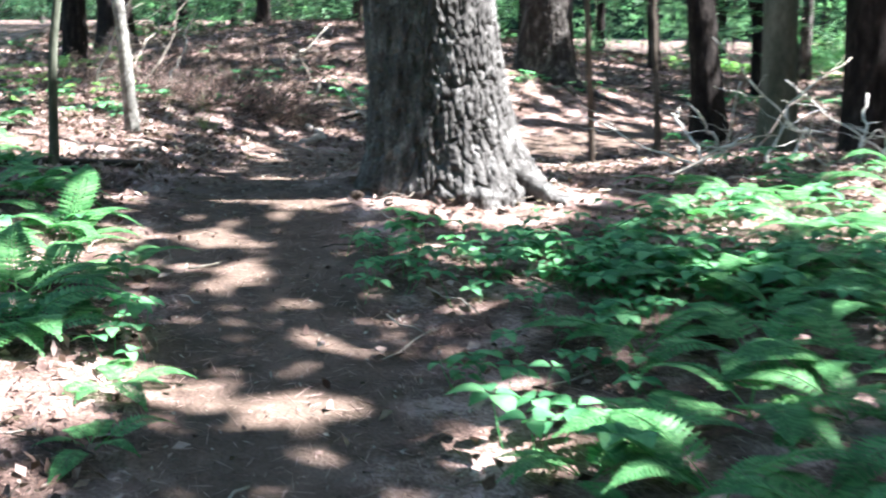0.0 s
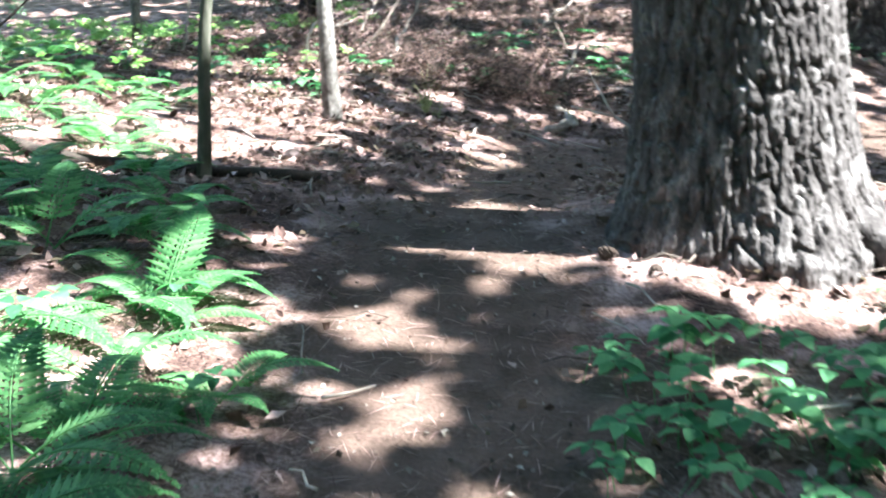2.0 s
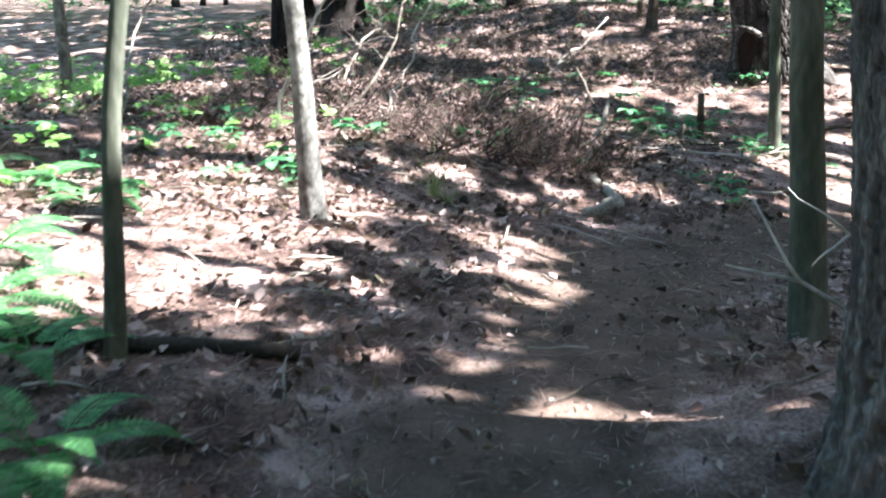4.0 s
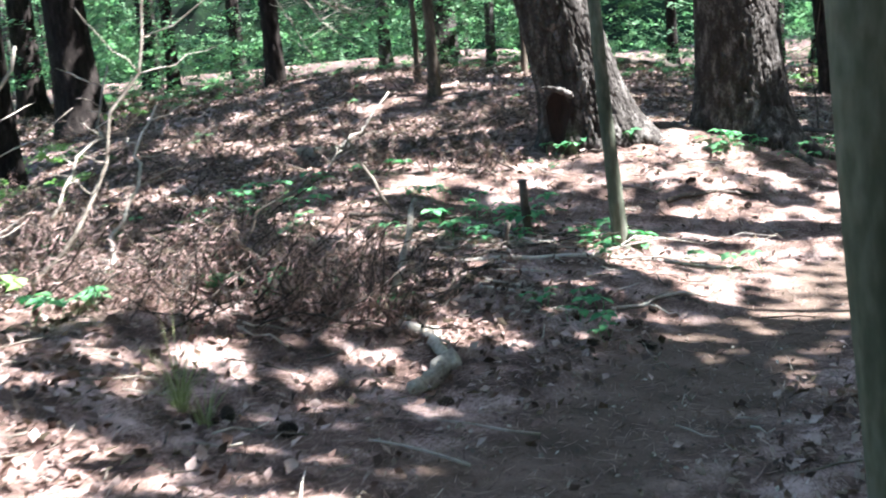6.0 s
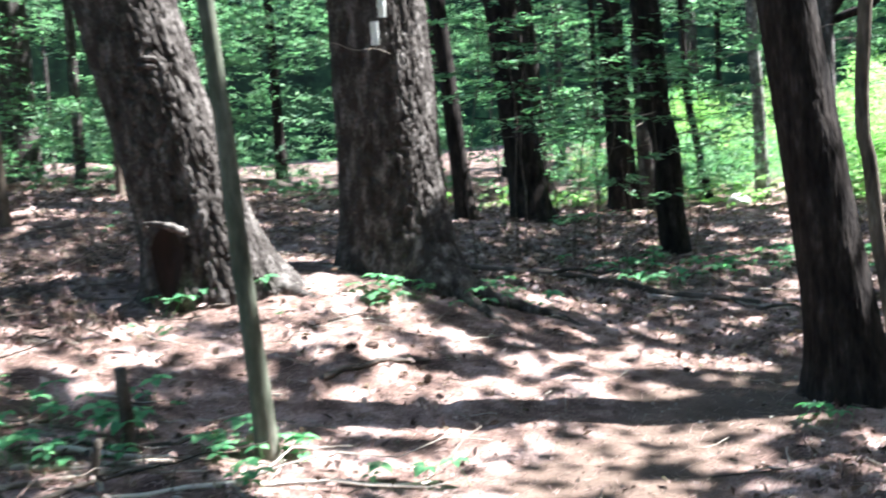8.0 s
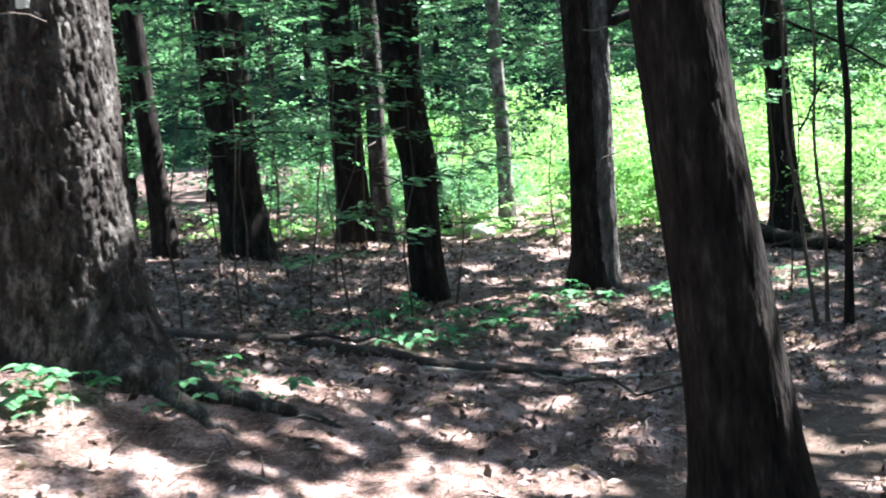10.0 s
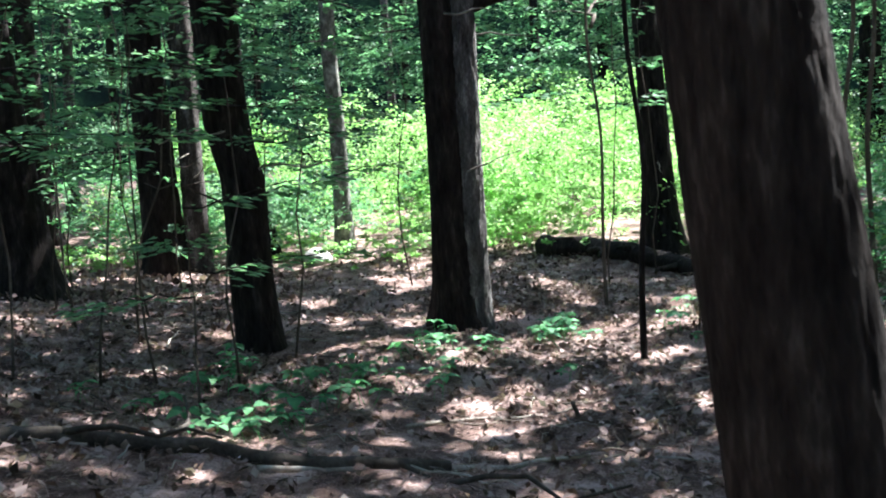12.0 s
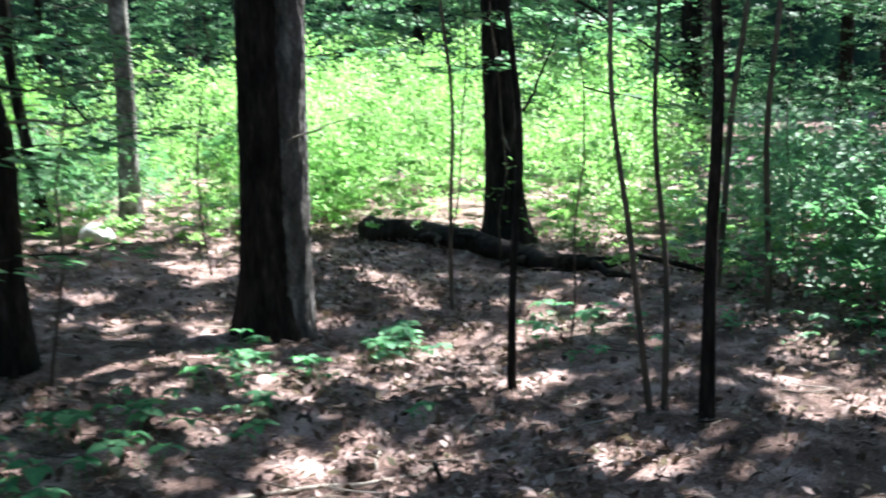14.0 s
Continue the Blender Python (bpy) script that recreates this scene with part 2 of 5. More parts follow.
def off_way(x, y):
    """How far a place lies from the middle of the trodden way."""
    x, y = np.asarray(x, float), np.asarray(y, float)
    best = np.full(np.broadcast(x, y).shape, 1e9)
    for (ax, ay), (bx, by) in zip(WAY, WAY[1:]):
        dx, dy = bx - ax, by - ay
        s = np.clip(((x - ax) * dx + (y - ay) * dy) / (dx * dx + dy * dy), 0, 1)
        best = np.minimum(best, np.hypot(x - ax - s * dx, y - ay - s * dy))
    return best

def rough(x, y):
    x, y = np.asarray(x, float), np.asarray(y, float)
    wave = 0.0
    for k, (fx, fy, ph) in enumerate([(1.9, 1.1, 0.3), (-1.3, 2.3, 1.9), (3.7, -2.9, 0.7), (4.9, 4.1, 2.2), (-7.3, 6.1, 4.0), (9.7, 8.3, 1.1), (-13.0, 11.0, 5.1)]):
        wave = wave + np.sin(fx * x + fy * y + ph + 0.8 * np.sin(fy * x - fx * y)) * (0.03 if k < 2 else 0.017) / (1 + 0.6 * k)
    way = np.clip((off_way(x, y) - 0.25) / 0.5, 0.15, 1)
    return wave * way - 0.035 * (1 - way)

def land(x, y):
    return float(height(x, y) + rough(x, y))

def steps(a, b, fine, far):
    """Grid lines, fine from a to b and wider outwards to far."""
    inner = np.arange(a, b + fine / 2, fine)
    out, d = [], fine
    s = 0.0
    while s < far:
        d *= 1.25; s += d; out.append(s)
    out = np.array(out)
    return np.concatenate([a - out[::-1], inner, b + out])

gx, gy = steps(-7.0, 12.5, 0.085, 900.0), steps(-1.0, 26.0, 0.085, 900.0)
GX, GY = np.meshgrid(gx, gy, indexing="ij")
near = np.exp(-np.maximum(0, np.hypot(GX - 2, GY - 12) - 20) / 12)
GZ = height(GX, GY) + rough(GX, GY) * near
grain = rng.normal(size=GX.shape) * 0.007 * near * np.clip((off_way(GX, GY)) / 0.7, 0.25, 1)
ground_verts = np.stack([GX, GY, GZ + grain], -1).reshape(-1, 3)
i, j = np.meshgrid(np.arange(len(gx) - 1), np.arange(len(gy) - 1), indexing="ij")
c = len(gy)
ground_faces = np.stack([i * c + j, (i + 1) * c + j, (i + 1) * c + j + 1, i * c + j + 1], -1).reshape(-1, 4)
ground_data = mesh_of("ground", ground_verts, ground_faces, LITTER, True)
wobble = 0.45 + 0.10 * np.sin(GX * 2.3 + GY * 1.7) + 0.08 * np.sin(GX * 5.1 - GY * 3.9) + rng.normal(size=GX.shape) * 0.05
wear = np.clip((wobble + 0.15 - off_way(GX, GY)) / 0.3, 0, 1)
ground_data.attributes.new("wear", "FLOAT", "POINT").data.foreach_set("value", wear.ravel())
tagged(new("ground", ground_data), "uneven forest floor of brown needles with a trodden earth path", "ground", kind="structure")

# ---- trees ----
def trunk_points(lean, bend, top, n, wiggle=0.0):
    """The axis: leaning, with a bow that fades out upwards."""
    h = np.concatenate([np.linspace(-0.2, 3.4, n), np.linspace(3.4, top, 9)[1:]])
    k = np.clip(h, -0.2, 4.0)
    x = lean[0] * k + bend[0] * np.sin(np.clip(k, 0, 4) / 4 * np.pi) + lean[0] * 0.25 * (h - k)
    y = lean[1] * k + bend[1] * np.sin(np.clip(k, 0, 4) / 4 * np.pi) + lean[1] * 0.25 * (h - k)
    if wiggle:
        x = x + wiggle * (np.sin(h * 2.3 + lean[0] * 90) + 0.6 * np.sin(h * 5.1 + lean[1] * 70)) * np.clip(h, 0, 1)
        y = y + wiggle * np.sin(h * 2.9 + lean[1] * 50 + 1) * np.clip(h, 0, 1)
    return np.stack([x, y, h], 1)

def trunk_mesh(lean, bend, r0, r2, top, seg, rows, flare, relief, mat, seed, plates=24.0, kinks=()):
    """A trunk with root flare and, where relief is given, bark plates parted by furrows."""
    axis = trunk_points(lean, bend, top, rows, 0.022 if r0 < 0.035 else 0.006 if r0 < 0.1 else 0.0)
    h = axis[:, 2]
    if kinks:
        off = np.interp(h, [k[0] for k in kinks], [k[1] for k in kinks])
        axis[:, 0] += 0.709 * off
        axis[:, 1] -= 0.705 * off
    r = np.interp(h, [-0.2, 0.0, 2.0, 4.0, top], [r0, r0, r2, r2 * 0.92, r2 * 0.35])
    own = np.random.default_rng(seed)
    lobes = own.uniform(0, 2 * np.pi, 5)
    a = np.linspace(0, 2 * np.pi, seg, endpoint=False)
    spread = flare * np.exp(-np.clip(h, 0, 9) / 0.28)
    shape = np.ones(seg) * 0.5
    for k, ph in enumerate(lobes):
        shape += 0.55 * np.maximum(0, np.cos((a - ph) * 1.0)) ** 6
    R = r[:, None] * (1 + spread[:, None] * shape[None, :])
    R *= 1 + 0.03 * np.sin(2 * a + seed)[None, :] + 0.025 * np.sin(3 * a[None, :] + h[:, None] * 1.3 + seed)
    if relief:
        ca, sa = np.cos(a), np.sin(a)
        for m in range(rows):
            for s in range(seg):
                bx, by = ca[s] * r0, sa[s] * r0
                p = Vector((bx * plates, by * plates, h[m] * plates * 0.175 + 9.7 * seed))
                p += 0.42 * noise.noise_vector(Vector((bx * 6, by * 6, h[m] * 3.5 + seed))) + 0.14 * noise.noise_vector(Vector((bx * 30, by * 30, h[m] * 22)))
                d, cells = noise.voronoi(p)
                edge = min(1.0, max(0.0, (d[1] - d[0] - 0.02) / 0.13))
                plate = edge * (2 - edge)
                plate *= 0.82 + 0.14 * math.sin(cells[0].x * 37.0 + cells[0].z * 53.0) + 0.14 * noise.noise(Vector((bx * 14, by * 14, h[m] * 3.0 + 5)))
                R[m, s] += relief * (plate - 0.6) + relief * 0.26 * noise.noise(Vector((bx * 50, by * 50, h[m] * 30)))
    v = np.stack([axis[:, None, 0] + R * np.cos(a), axis[:, None, 1] + R * np.sin(a), np.repeat(h[:, None], seg, 1)], -1).reshape(-1, 3)
    n = len(h)
    i, j = np.meshgrid(np.arange(n - 1), np.arange(seg), indexing="ij")
    q = np.stack([i * seg + j, i * seg + (j + 1) % seg, (i + 1) * seg + (j + 1) % seg, (i + 1) * seg + j], -1).reshape(-1, 4)
    return mesh_of("trunk", v, q, mat, not relief or relief < 0.02)

LIMB_MESHES = {}
def limb_data(mat, kind):
    key = (mat.name, kind)
    if key not in LIMB_MESHES:
        pts = wander((0, 0, 0), (2.6, 0, 0.9), 9, 0.12, kind)
        main = tube(pts, np.linspace(0.035, 0.008, 9), 6)
        side = [tube(wander(pts[k], pts[k] + np.array([0.6, (-1) ** k * 0.7, 0.15]), 5, 0.1, kind + k), np.linspace(0.012, 0.004, 5), 5) for k in range(2, 8)]
        LIMB_MESHES[key] = mesh_of("limb", *joined([main] + side), mat, True)
    return LIMB_MESHES[key]

TREES = []
def tree(x, y, lean, r0, r2, bark, label, category="tree", bend=(0, 0), seg=20, rows=26, flare=0.5, relief=0.0, top=13.0, limbs=5, group="", seed=None, crown=True, sink=0.0, plates=24.0, kinks=()):
    seed = seed if seed is not None else len(TREES) + 3
    ob = thing(category.replace(" ", "_"), x, y, land(x, y) - sink, label, category, group)
    part("trunk", trunk_mesh(lean, bend, r0, r2, top, seg, rows, flare, relief, bark, seed, plates, kinks), ob)
    axis = trunk_points(lean, bend, top, 12)
    own = np.random.default_rng(seed)
    for k in range(limbs):
        h = top * (0.55 + 0.42 * k / max(1, limbs))
        px, py = np.interp(h, axis[:, 2], axis[:, 0]), np.interp(h, axis[:, 2], axis[:, 1])
        lb = part("limb", limb_data(bark, k % 3), ob)
        lb.matrix_local = pose(px, py, h, 0, 0, 137 * k + 40 * seed) @ Matrix.Scale(0.35 + 0.045 * top, 4)
    if crown:
        TREES.append((ob, x + axis[-1, 0], y + axis[-1, 1], top))
    return ob

big = dict(category="pine tree", group="old pines")
pine_a = tree(0.03, 7.22, (-0.11, 0.0), 0.40, 0.345, SUNLIT_BARK, "massive old pine with deeply furrowed bark beside the path", seg=400, rows=420, flare=0.42, relief=0.034, plates=25.0, top=17, **big)
pine_b = tree(0.10, 17.22, (-0.215, 0.024), 0.34, 0.315, PINE_BARK, "leaning old pine with a hollow scar on a needle mound", seg=260, rows=280, flare=0.42, relief=0.034, plates=25.0, top=16, **big)
pine_c = tree(1.47, 17.62, (-0.016, 0.004), 0.385, 0.345, PINE_BARK, "upright old pine with a white double trail blaze", seg=260, rows=280, flare=0.42, relief=0.028, plates=28.0, top=17, **big)
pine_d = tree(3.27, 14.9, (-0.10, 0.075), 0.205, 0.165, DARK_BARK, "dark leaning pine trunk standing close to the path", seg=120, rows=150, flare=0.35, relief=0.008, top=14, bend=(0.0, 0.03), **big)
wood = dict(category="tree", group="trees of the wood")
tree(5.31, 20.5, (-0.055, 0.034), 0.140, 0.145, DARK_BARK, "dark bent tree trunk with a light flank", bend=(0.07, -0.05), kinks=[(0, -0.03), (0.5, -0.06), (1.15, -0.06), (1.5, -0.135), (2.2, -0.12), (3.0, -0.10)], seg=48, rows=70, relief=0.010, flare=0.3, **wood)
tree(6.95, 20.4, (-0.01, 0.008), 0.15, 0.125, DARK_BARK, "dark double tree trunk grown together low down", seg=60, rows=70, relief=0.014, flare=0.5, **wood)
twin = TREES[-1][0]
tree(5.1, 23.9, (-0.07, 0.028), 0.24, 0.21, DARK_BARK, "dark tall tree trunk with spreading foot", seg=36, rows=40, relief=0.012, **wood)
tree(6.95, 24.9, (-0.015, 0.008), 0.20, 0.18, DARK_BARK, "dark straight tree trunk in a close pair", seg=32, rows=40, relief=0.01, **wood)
tree(7.25, 24.75, (0.0, 0.0), 0.13, 0.11, PINE_BARK, "paler thin trunk in a close pair", seg=28, rows=40, relief=0.01, **wood)
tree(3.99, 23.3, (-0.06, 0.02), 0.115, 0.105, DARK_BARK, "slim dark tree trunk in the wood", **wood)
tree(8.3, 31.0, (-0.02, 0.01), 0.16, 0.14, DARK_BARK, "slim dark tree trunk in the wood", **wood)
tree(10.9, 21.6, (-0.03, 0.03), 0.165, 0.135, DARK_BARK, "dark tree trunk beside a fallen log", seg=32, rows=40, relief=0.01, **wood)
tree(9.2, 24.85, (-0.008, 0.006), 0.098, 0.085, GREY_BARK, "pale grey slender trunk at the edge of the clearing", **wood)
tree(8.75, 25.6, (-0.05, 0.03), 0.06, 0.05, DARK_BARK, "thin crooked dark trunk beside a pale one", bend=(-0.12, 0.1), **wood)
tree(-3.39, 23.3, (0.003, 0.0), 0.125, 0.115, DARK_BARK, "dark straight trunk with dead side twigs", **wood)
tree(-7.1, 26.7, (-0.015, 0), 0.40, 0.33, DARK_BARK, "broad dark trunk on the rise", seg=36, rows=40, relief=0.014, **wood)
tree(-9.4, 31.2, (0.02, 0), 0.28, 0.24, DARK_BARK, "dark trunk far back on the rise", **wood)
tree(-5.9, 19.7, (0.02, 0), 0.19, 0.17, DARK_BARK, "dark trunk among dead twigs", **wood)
tree(-1.2, 36.6, (0.03, 0), 0.40, 0.36, PINE_BARK, "broad grey trunk far back in the wood", seg=36, rows=40, relief=0.014, **wood)
tree(3.0, 10.9, (-0.03, 0.0), 0.16, 0.14, GREEN_BARK, "greenish mossy trunk beyond the fern bed", **wood)
tree(3.75, 10.7, (-0.05, 0.01), 0.23, 0.20, DARK_BARK, "thick dark trunk beyond the fern bed", seg=36, rows=40, relief=0.012, **wood)
tree(2.36, 13.37, (-0.045, 0.04), 0.034, 0.029, SAPLING_BARK, "slim leaning young trunk beside a dark pine", kinks=[(0, 0), (0.6, 0.01), (1.1, -0.012), (1.45, 0.012), (1.5, -0.006), (2.2, 0.012), (3, 0)], rows=40, **wood)
thin = dict(category="sapling", group="saplings", seg=12, flare=0.3, limbs=2)
tree(-2.49, 7.72, (0.055, 0.02), 0.029, 0.024, GREEN_BARK, "thin grey-green sapling at the edge of the path", top=7, **thin)
tree(-2.53, 9.9, (-0.066, -0.02), 0.052, 0.040, GREY_BARK, "pale grey sapling standing in sunlit litter", top=8, **thin)
tree(-0.355, 8.85, (-0.050, 0.007), 0.063, 0.050, GREEN_BARK, "smooth green-grey young tree beside the path", top=10, **thin)
tree(-0.09, 14.65, (-0.05, 0.005), 0.047, 0.038, GREEN_BARK, "slender bowed sapling in front of old pines", bend=(0.03, 0), top=9, **thin)
tree(-1.26, 20.6, (0.018, 0), 0.062, 0.057, SAPLING_BARK, "thin dark sapling on the rise", top=9, **thin)
tree(-1.45, 21.3, (0.01, 0), 0.035, 0.03, SAPLING_BARK, "very thin dark sapling on the rise", top=7, **thin)
tree(-0.1, 22.8, (0.02, 0), 0.04, 0.035, SAPLING_BARK, "very thin dark sapling on the rise", top=7, **thin)
tree(1.22, 9.95, (-0.07, 0.01), 0.027, 0.022, SAPLING_BARK, "very thin bare sapling behind the fern bed", top=5, **thin)
tree(7.0, 18.65, (-0.012, 0.012), 0.021, 0.016, DARK_BARK, "thin bare sapling in leaf litter", bend=(0.03, -0.03), top=6, **thin)
tree(6.97, 17.83, (-0.03, 0.05), 0.015, 0.011, SAPLING_BARK, "thin twisted two-stemmed sapling", bend=(-0.05, 0.07), top=6, **thin)
tree(7.05, 17.80, (-0.045, 0.06), 0.014, 0.010, SAPLING_BARK, "thin twisted two-stemmed sapling", bend=(0.06, -0.07), top=6, **thin)
tree(6.99, 17.55, (0.004, -0.008), 0.031, 0.023, DARK_BARK, "straight dark sapling near the path", top=8, **thin)
tree(8.23, 20.05, (-0.006, 0.006), 0.014, 0.011, SAPLING_BARK, "hair-thin straight young sapling stem", top=4, **thin)
tree(9.32, 18.34, (0.02, -0.035), 0.022, 0.017, SAPLING_BARK, "thin leaning sapling at the clearing", bend=(-0.03, 0.06), top=6, **thin)
tree(9.7, 18.9, (0.02, -0.04), 0.024, 0.018, SAPLING_BARK, "thin leaning sapling at the clearing", bend=(0.03, -0.06), top=6, **thin)
grey_tree = tree(-2.84, 6.13, (-0.165, -0.05), 0.064, 0.055, GREY_BARK, "pale grey slender trunk rising from ferns", top=9, **thin)
snag = tube(wander((-0.08, 0.0, 0.5), (0.4, 0.18, 0.92), 8, 0.05, 12), np.linspace(0.009, 0.003, 8), 6)
part("low_branch", mesh_of("low_branch", *snag, DARK_BARK, True), grey_tree, "bare dark side branch")
tree(-5.2, 12.6, (-0.03, 0.0), 0.045, 0.035, GREY_BARK, "thin pale grey sapling far in the ferns", top=8, **thin)
# the wood goes on: trunks farther back
own = np.random.default_rng(21)
for k in range(110):
    a, d = own.uniform(radians(-75), radians(100)), own.uniform(24, 48)
    x, y = -1 + d * math.sin(a), 9 + d * math.cos(a)
    if 9 < x < 26 and 15 < y < 34 and d < 36 or math.hypot(x - 7, y - 24) < 4:
        continue
    r = own.uniform(0.06, 0.26)
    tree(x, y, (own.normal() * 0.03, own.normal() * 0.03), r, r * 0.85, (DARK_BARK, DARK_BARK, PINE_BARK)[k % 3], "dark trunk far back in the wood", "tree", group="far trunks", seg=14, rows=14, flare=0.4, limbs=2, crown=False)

# second stem of the double trunk, bark lightened for sun, and its forked limb
stem = trunk_mesh((0.012, -0.008), (0, 0), 0.115, 0.09, 9, 56, 90, 0.4, 0.017, SUNLIT_BARK, 77)
s = part("side_trunk", stem, twin, "second stem, bark colour paled to stand for sun"); s.matrix_local = pose(0.10, -0.085, 0)
fork = tube(wander((0.15, -0.12, 2.35), (1.55, -0.9, 2.95), 9, 0.05, 4), np.linspace(0.05, 0.025, 9), 8)
part("low_branch", mesh_of("low_branch", *fork, DARK_BARK, True), twin)
fork = tube(wander((0.12, -0.1, 2.35), (0.45, -0.35, 2.9), 6, 0.06, 5), np.linspace(0.06, 0.05, 6), 8)
part("low_branch", mesh_of("low_branch", *fork, DARK_BARK, True), twin)

edge_tree = next(q[0] for q in TREES if abs(q[0].location.x - 10.9) < 0.01)
for a, b, r0, sd in (((0, 0, 2.45), (1.25, -1.25, 1.4), 0.022, 31), ((0.1, -0.12, 1.15), (0.36, -0.36, 1.95), 0.016, 32), ((0.5, -0.5, 2.05), (1.0, -0.7, 2.5), 0.010, 33)):
    part("low_branch", mesh_of("low_branch", *tube(wander(a, b, 9, 0.04, sd), np.linspace(r0, r0 * 0.35, 9), 7), DARK_BARK, True), edge_tree)

# ---- crowns: leaf sprays overhead, with the gaps through which the sun falls ----
LIT_NEAR = [(-0.95, 3.95, 0.28, 0.12), (-1.4, 3.8, 0.36, 0.24), (-0.42, 3.9, 0.2, 0.12), (-1.13, 6.05, 0.15, 0.18), (-0.95, 7.2, 0.5, 0.07), (-0.88, 5.45, 0.1, 0.15),
            (0.05, 6.62, 0.5, 0.2), (-0.5, 7.15, 1.35, 0.38), (-2.7, 8.95, 0.6, 0.26), (-3.7, 8.3, 1.1, 0.8), (-2.8, 9.6, 0.5, 0.3), (-3.25, 10.05, 0.95, 0.42), (-3.6, 11.2, 0.7, 0.45), (-1.6, 10.0, 0.2, 0.22),
            (-1.35, 9.4, 0.26, 0.1), (2.0, 6.6, 0.8, 0.6), (1.5, 9.3, 0.8, 0.5), (-3.0, 12.5, 0.6, 0.3), (-2.0, 5.6, 0.5, 0.35), (-0.85, 7.5, 0.35, 0.12), (0.42, 3.5, 0.25, 0.14), (-1.8, 5.95, 0.22, 0.16), (-4.4, 9.6, 0.9, 0.5), (-3.5, 6.2, 0.5, 0.13), (-2.6, 10.6, 0.35, 0.2), (-3.3, 12.4, 0.5, 0.4)]
LIT_FAR = [(1.1, 14.25, 0.55, 0.5), (0.2, 14.6, 0.5, 0.22), (1.2, 13.75, 0.5, 0.35), (1.9, 14.75, 0.75, 0.42), (-0.4, 16.2, 0.6, 0.3), (0.7, 16.35, 0.7, 0.35), (-1.7, 18.9, 0.8, 0.4),
           (2.5, 17.35, 0.45, 0.12), (5.6, 18.3, 0.55, 0.2), (7.2, 19.4, 0.8, 0.3), (7.9, 17.35, 0.6, 0.25), (2.2, 16.0, 0.6, 0.16), (1.8, 15.4, 0.6, 0.12), (-3.5, 24.8, 2.2, 0.5), (-4.2, 23.3, 1.4, 0.5), (-2.0, 14.6, 0.4, 0.3),
           (-0.5, 28.6, 2.0, 0.6), (7.6, 27.0, 2.2, 1.0), (-5.0, 13.5, 0.8, 0.5), (3.6, 18.4, 0.35, 0.1), (4.4, 20.3, 0.4, 0.1)]

# gaps through which the sun strikes the flanks of trunks
LIT_FLANKS = [(-0.8, 17.12, 2.0, 0.52), (6.1, 24.8, 1.1, 0.25), (6.2, 20.3, 0.9, 0.2), (3.2, 23.2, 0.9, 0.2), (8.5, 24.8, 0.9, 0.25), (-4.2, 23.3, 1.0, 0.2)]

def light_at(u, v):
    """Whether the sun reaches a place of the ground: 1 in the gaps of the crowns."""
    open_here = np.zeros(len(u))
    wob = 0.22 * np.sin(7.0 * u + 3.0 * v) + 0.18 * np.sin(11.0 * v - 6.0 * u + 1.0)
    for a, b, ra, rb in LIT_NEAR + LIT_FAR + LIT_FLANKS:
        open_here = np.maximum(open_here, (((u - a) / (ra + 0.06)) ** 2 + ((v - b) / (rb + 0.06)) ** 2 < 1 + wob).astype(float))
    open_here = np.maximum(open_here, ((u > 9.0) & (u < 17.5) & (v < 31) & (v > 15.6 + (u - 2) * 0.54) & ((u > 11.2) | (v > 23.4))).astype(float))
    speck = np.sin(3.1 * u + 1.3 * np.sin(2.3 * v)) + np.sin(3.7 * v + 1.7 * np.sin(1.9 * u)) + 0.7 * np.sin(8.3 * u - 5.1 * v) + 0.7 * np.sin(6.7 * v + 7.9 * u + 2.0)
    limit = np.where(off_way(u, v) < 0.65, np.where(v < 8.5, 2.2, 1.7), 0.8)
    limit = np.where((u > -2.2) & (u < 1.2) & (v > 7.7) & (v < 13.3), 2.9, limit)
    limit = np.where((u > -0.3) & (u < 2.6) & (v < 6.3), 2.1, limit)
    limit = np.where(u < -3.8, 1.35, limit)
    limit = np.where(v > 25, 1.1, limit)
    limit = np.where((u > -3.4) & (u < -1.3) & (v < 7.6), np.where(u < -1.7, 1.5, 2.0), limit)
    limit = np.where((u > 9) & (u < 11.2) & (v > 18.5) & (v < 23.4), 2.4, limit)
    limit = np.where((u > 1.2) & (u < 5.2) & (v > 16.3) & (v < 22), 2.3, limit)
    limit = np.where((u > 5.9) & (u < 9.5) & (v > 16.6) & (v < 19.0), 1.25, limit)
    limit = np.where((u > 2.5) & (u < 6.5) & (v > 22) & (v < 27), 1.6, limit)
    limit = np.where((u > -3.6) & (u < -1.0) & (v > 11.9) & (v < 14.4), 1.9, limit)
    limit = np.where((u > -4.5) & (u < -0.8) & (v > 14.4) & (v < 21), 0.45, limit)
    return np.maximum(open_here, (speck > limit).astype(float))

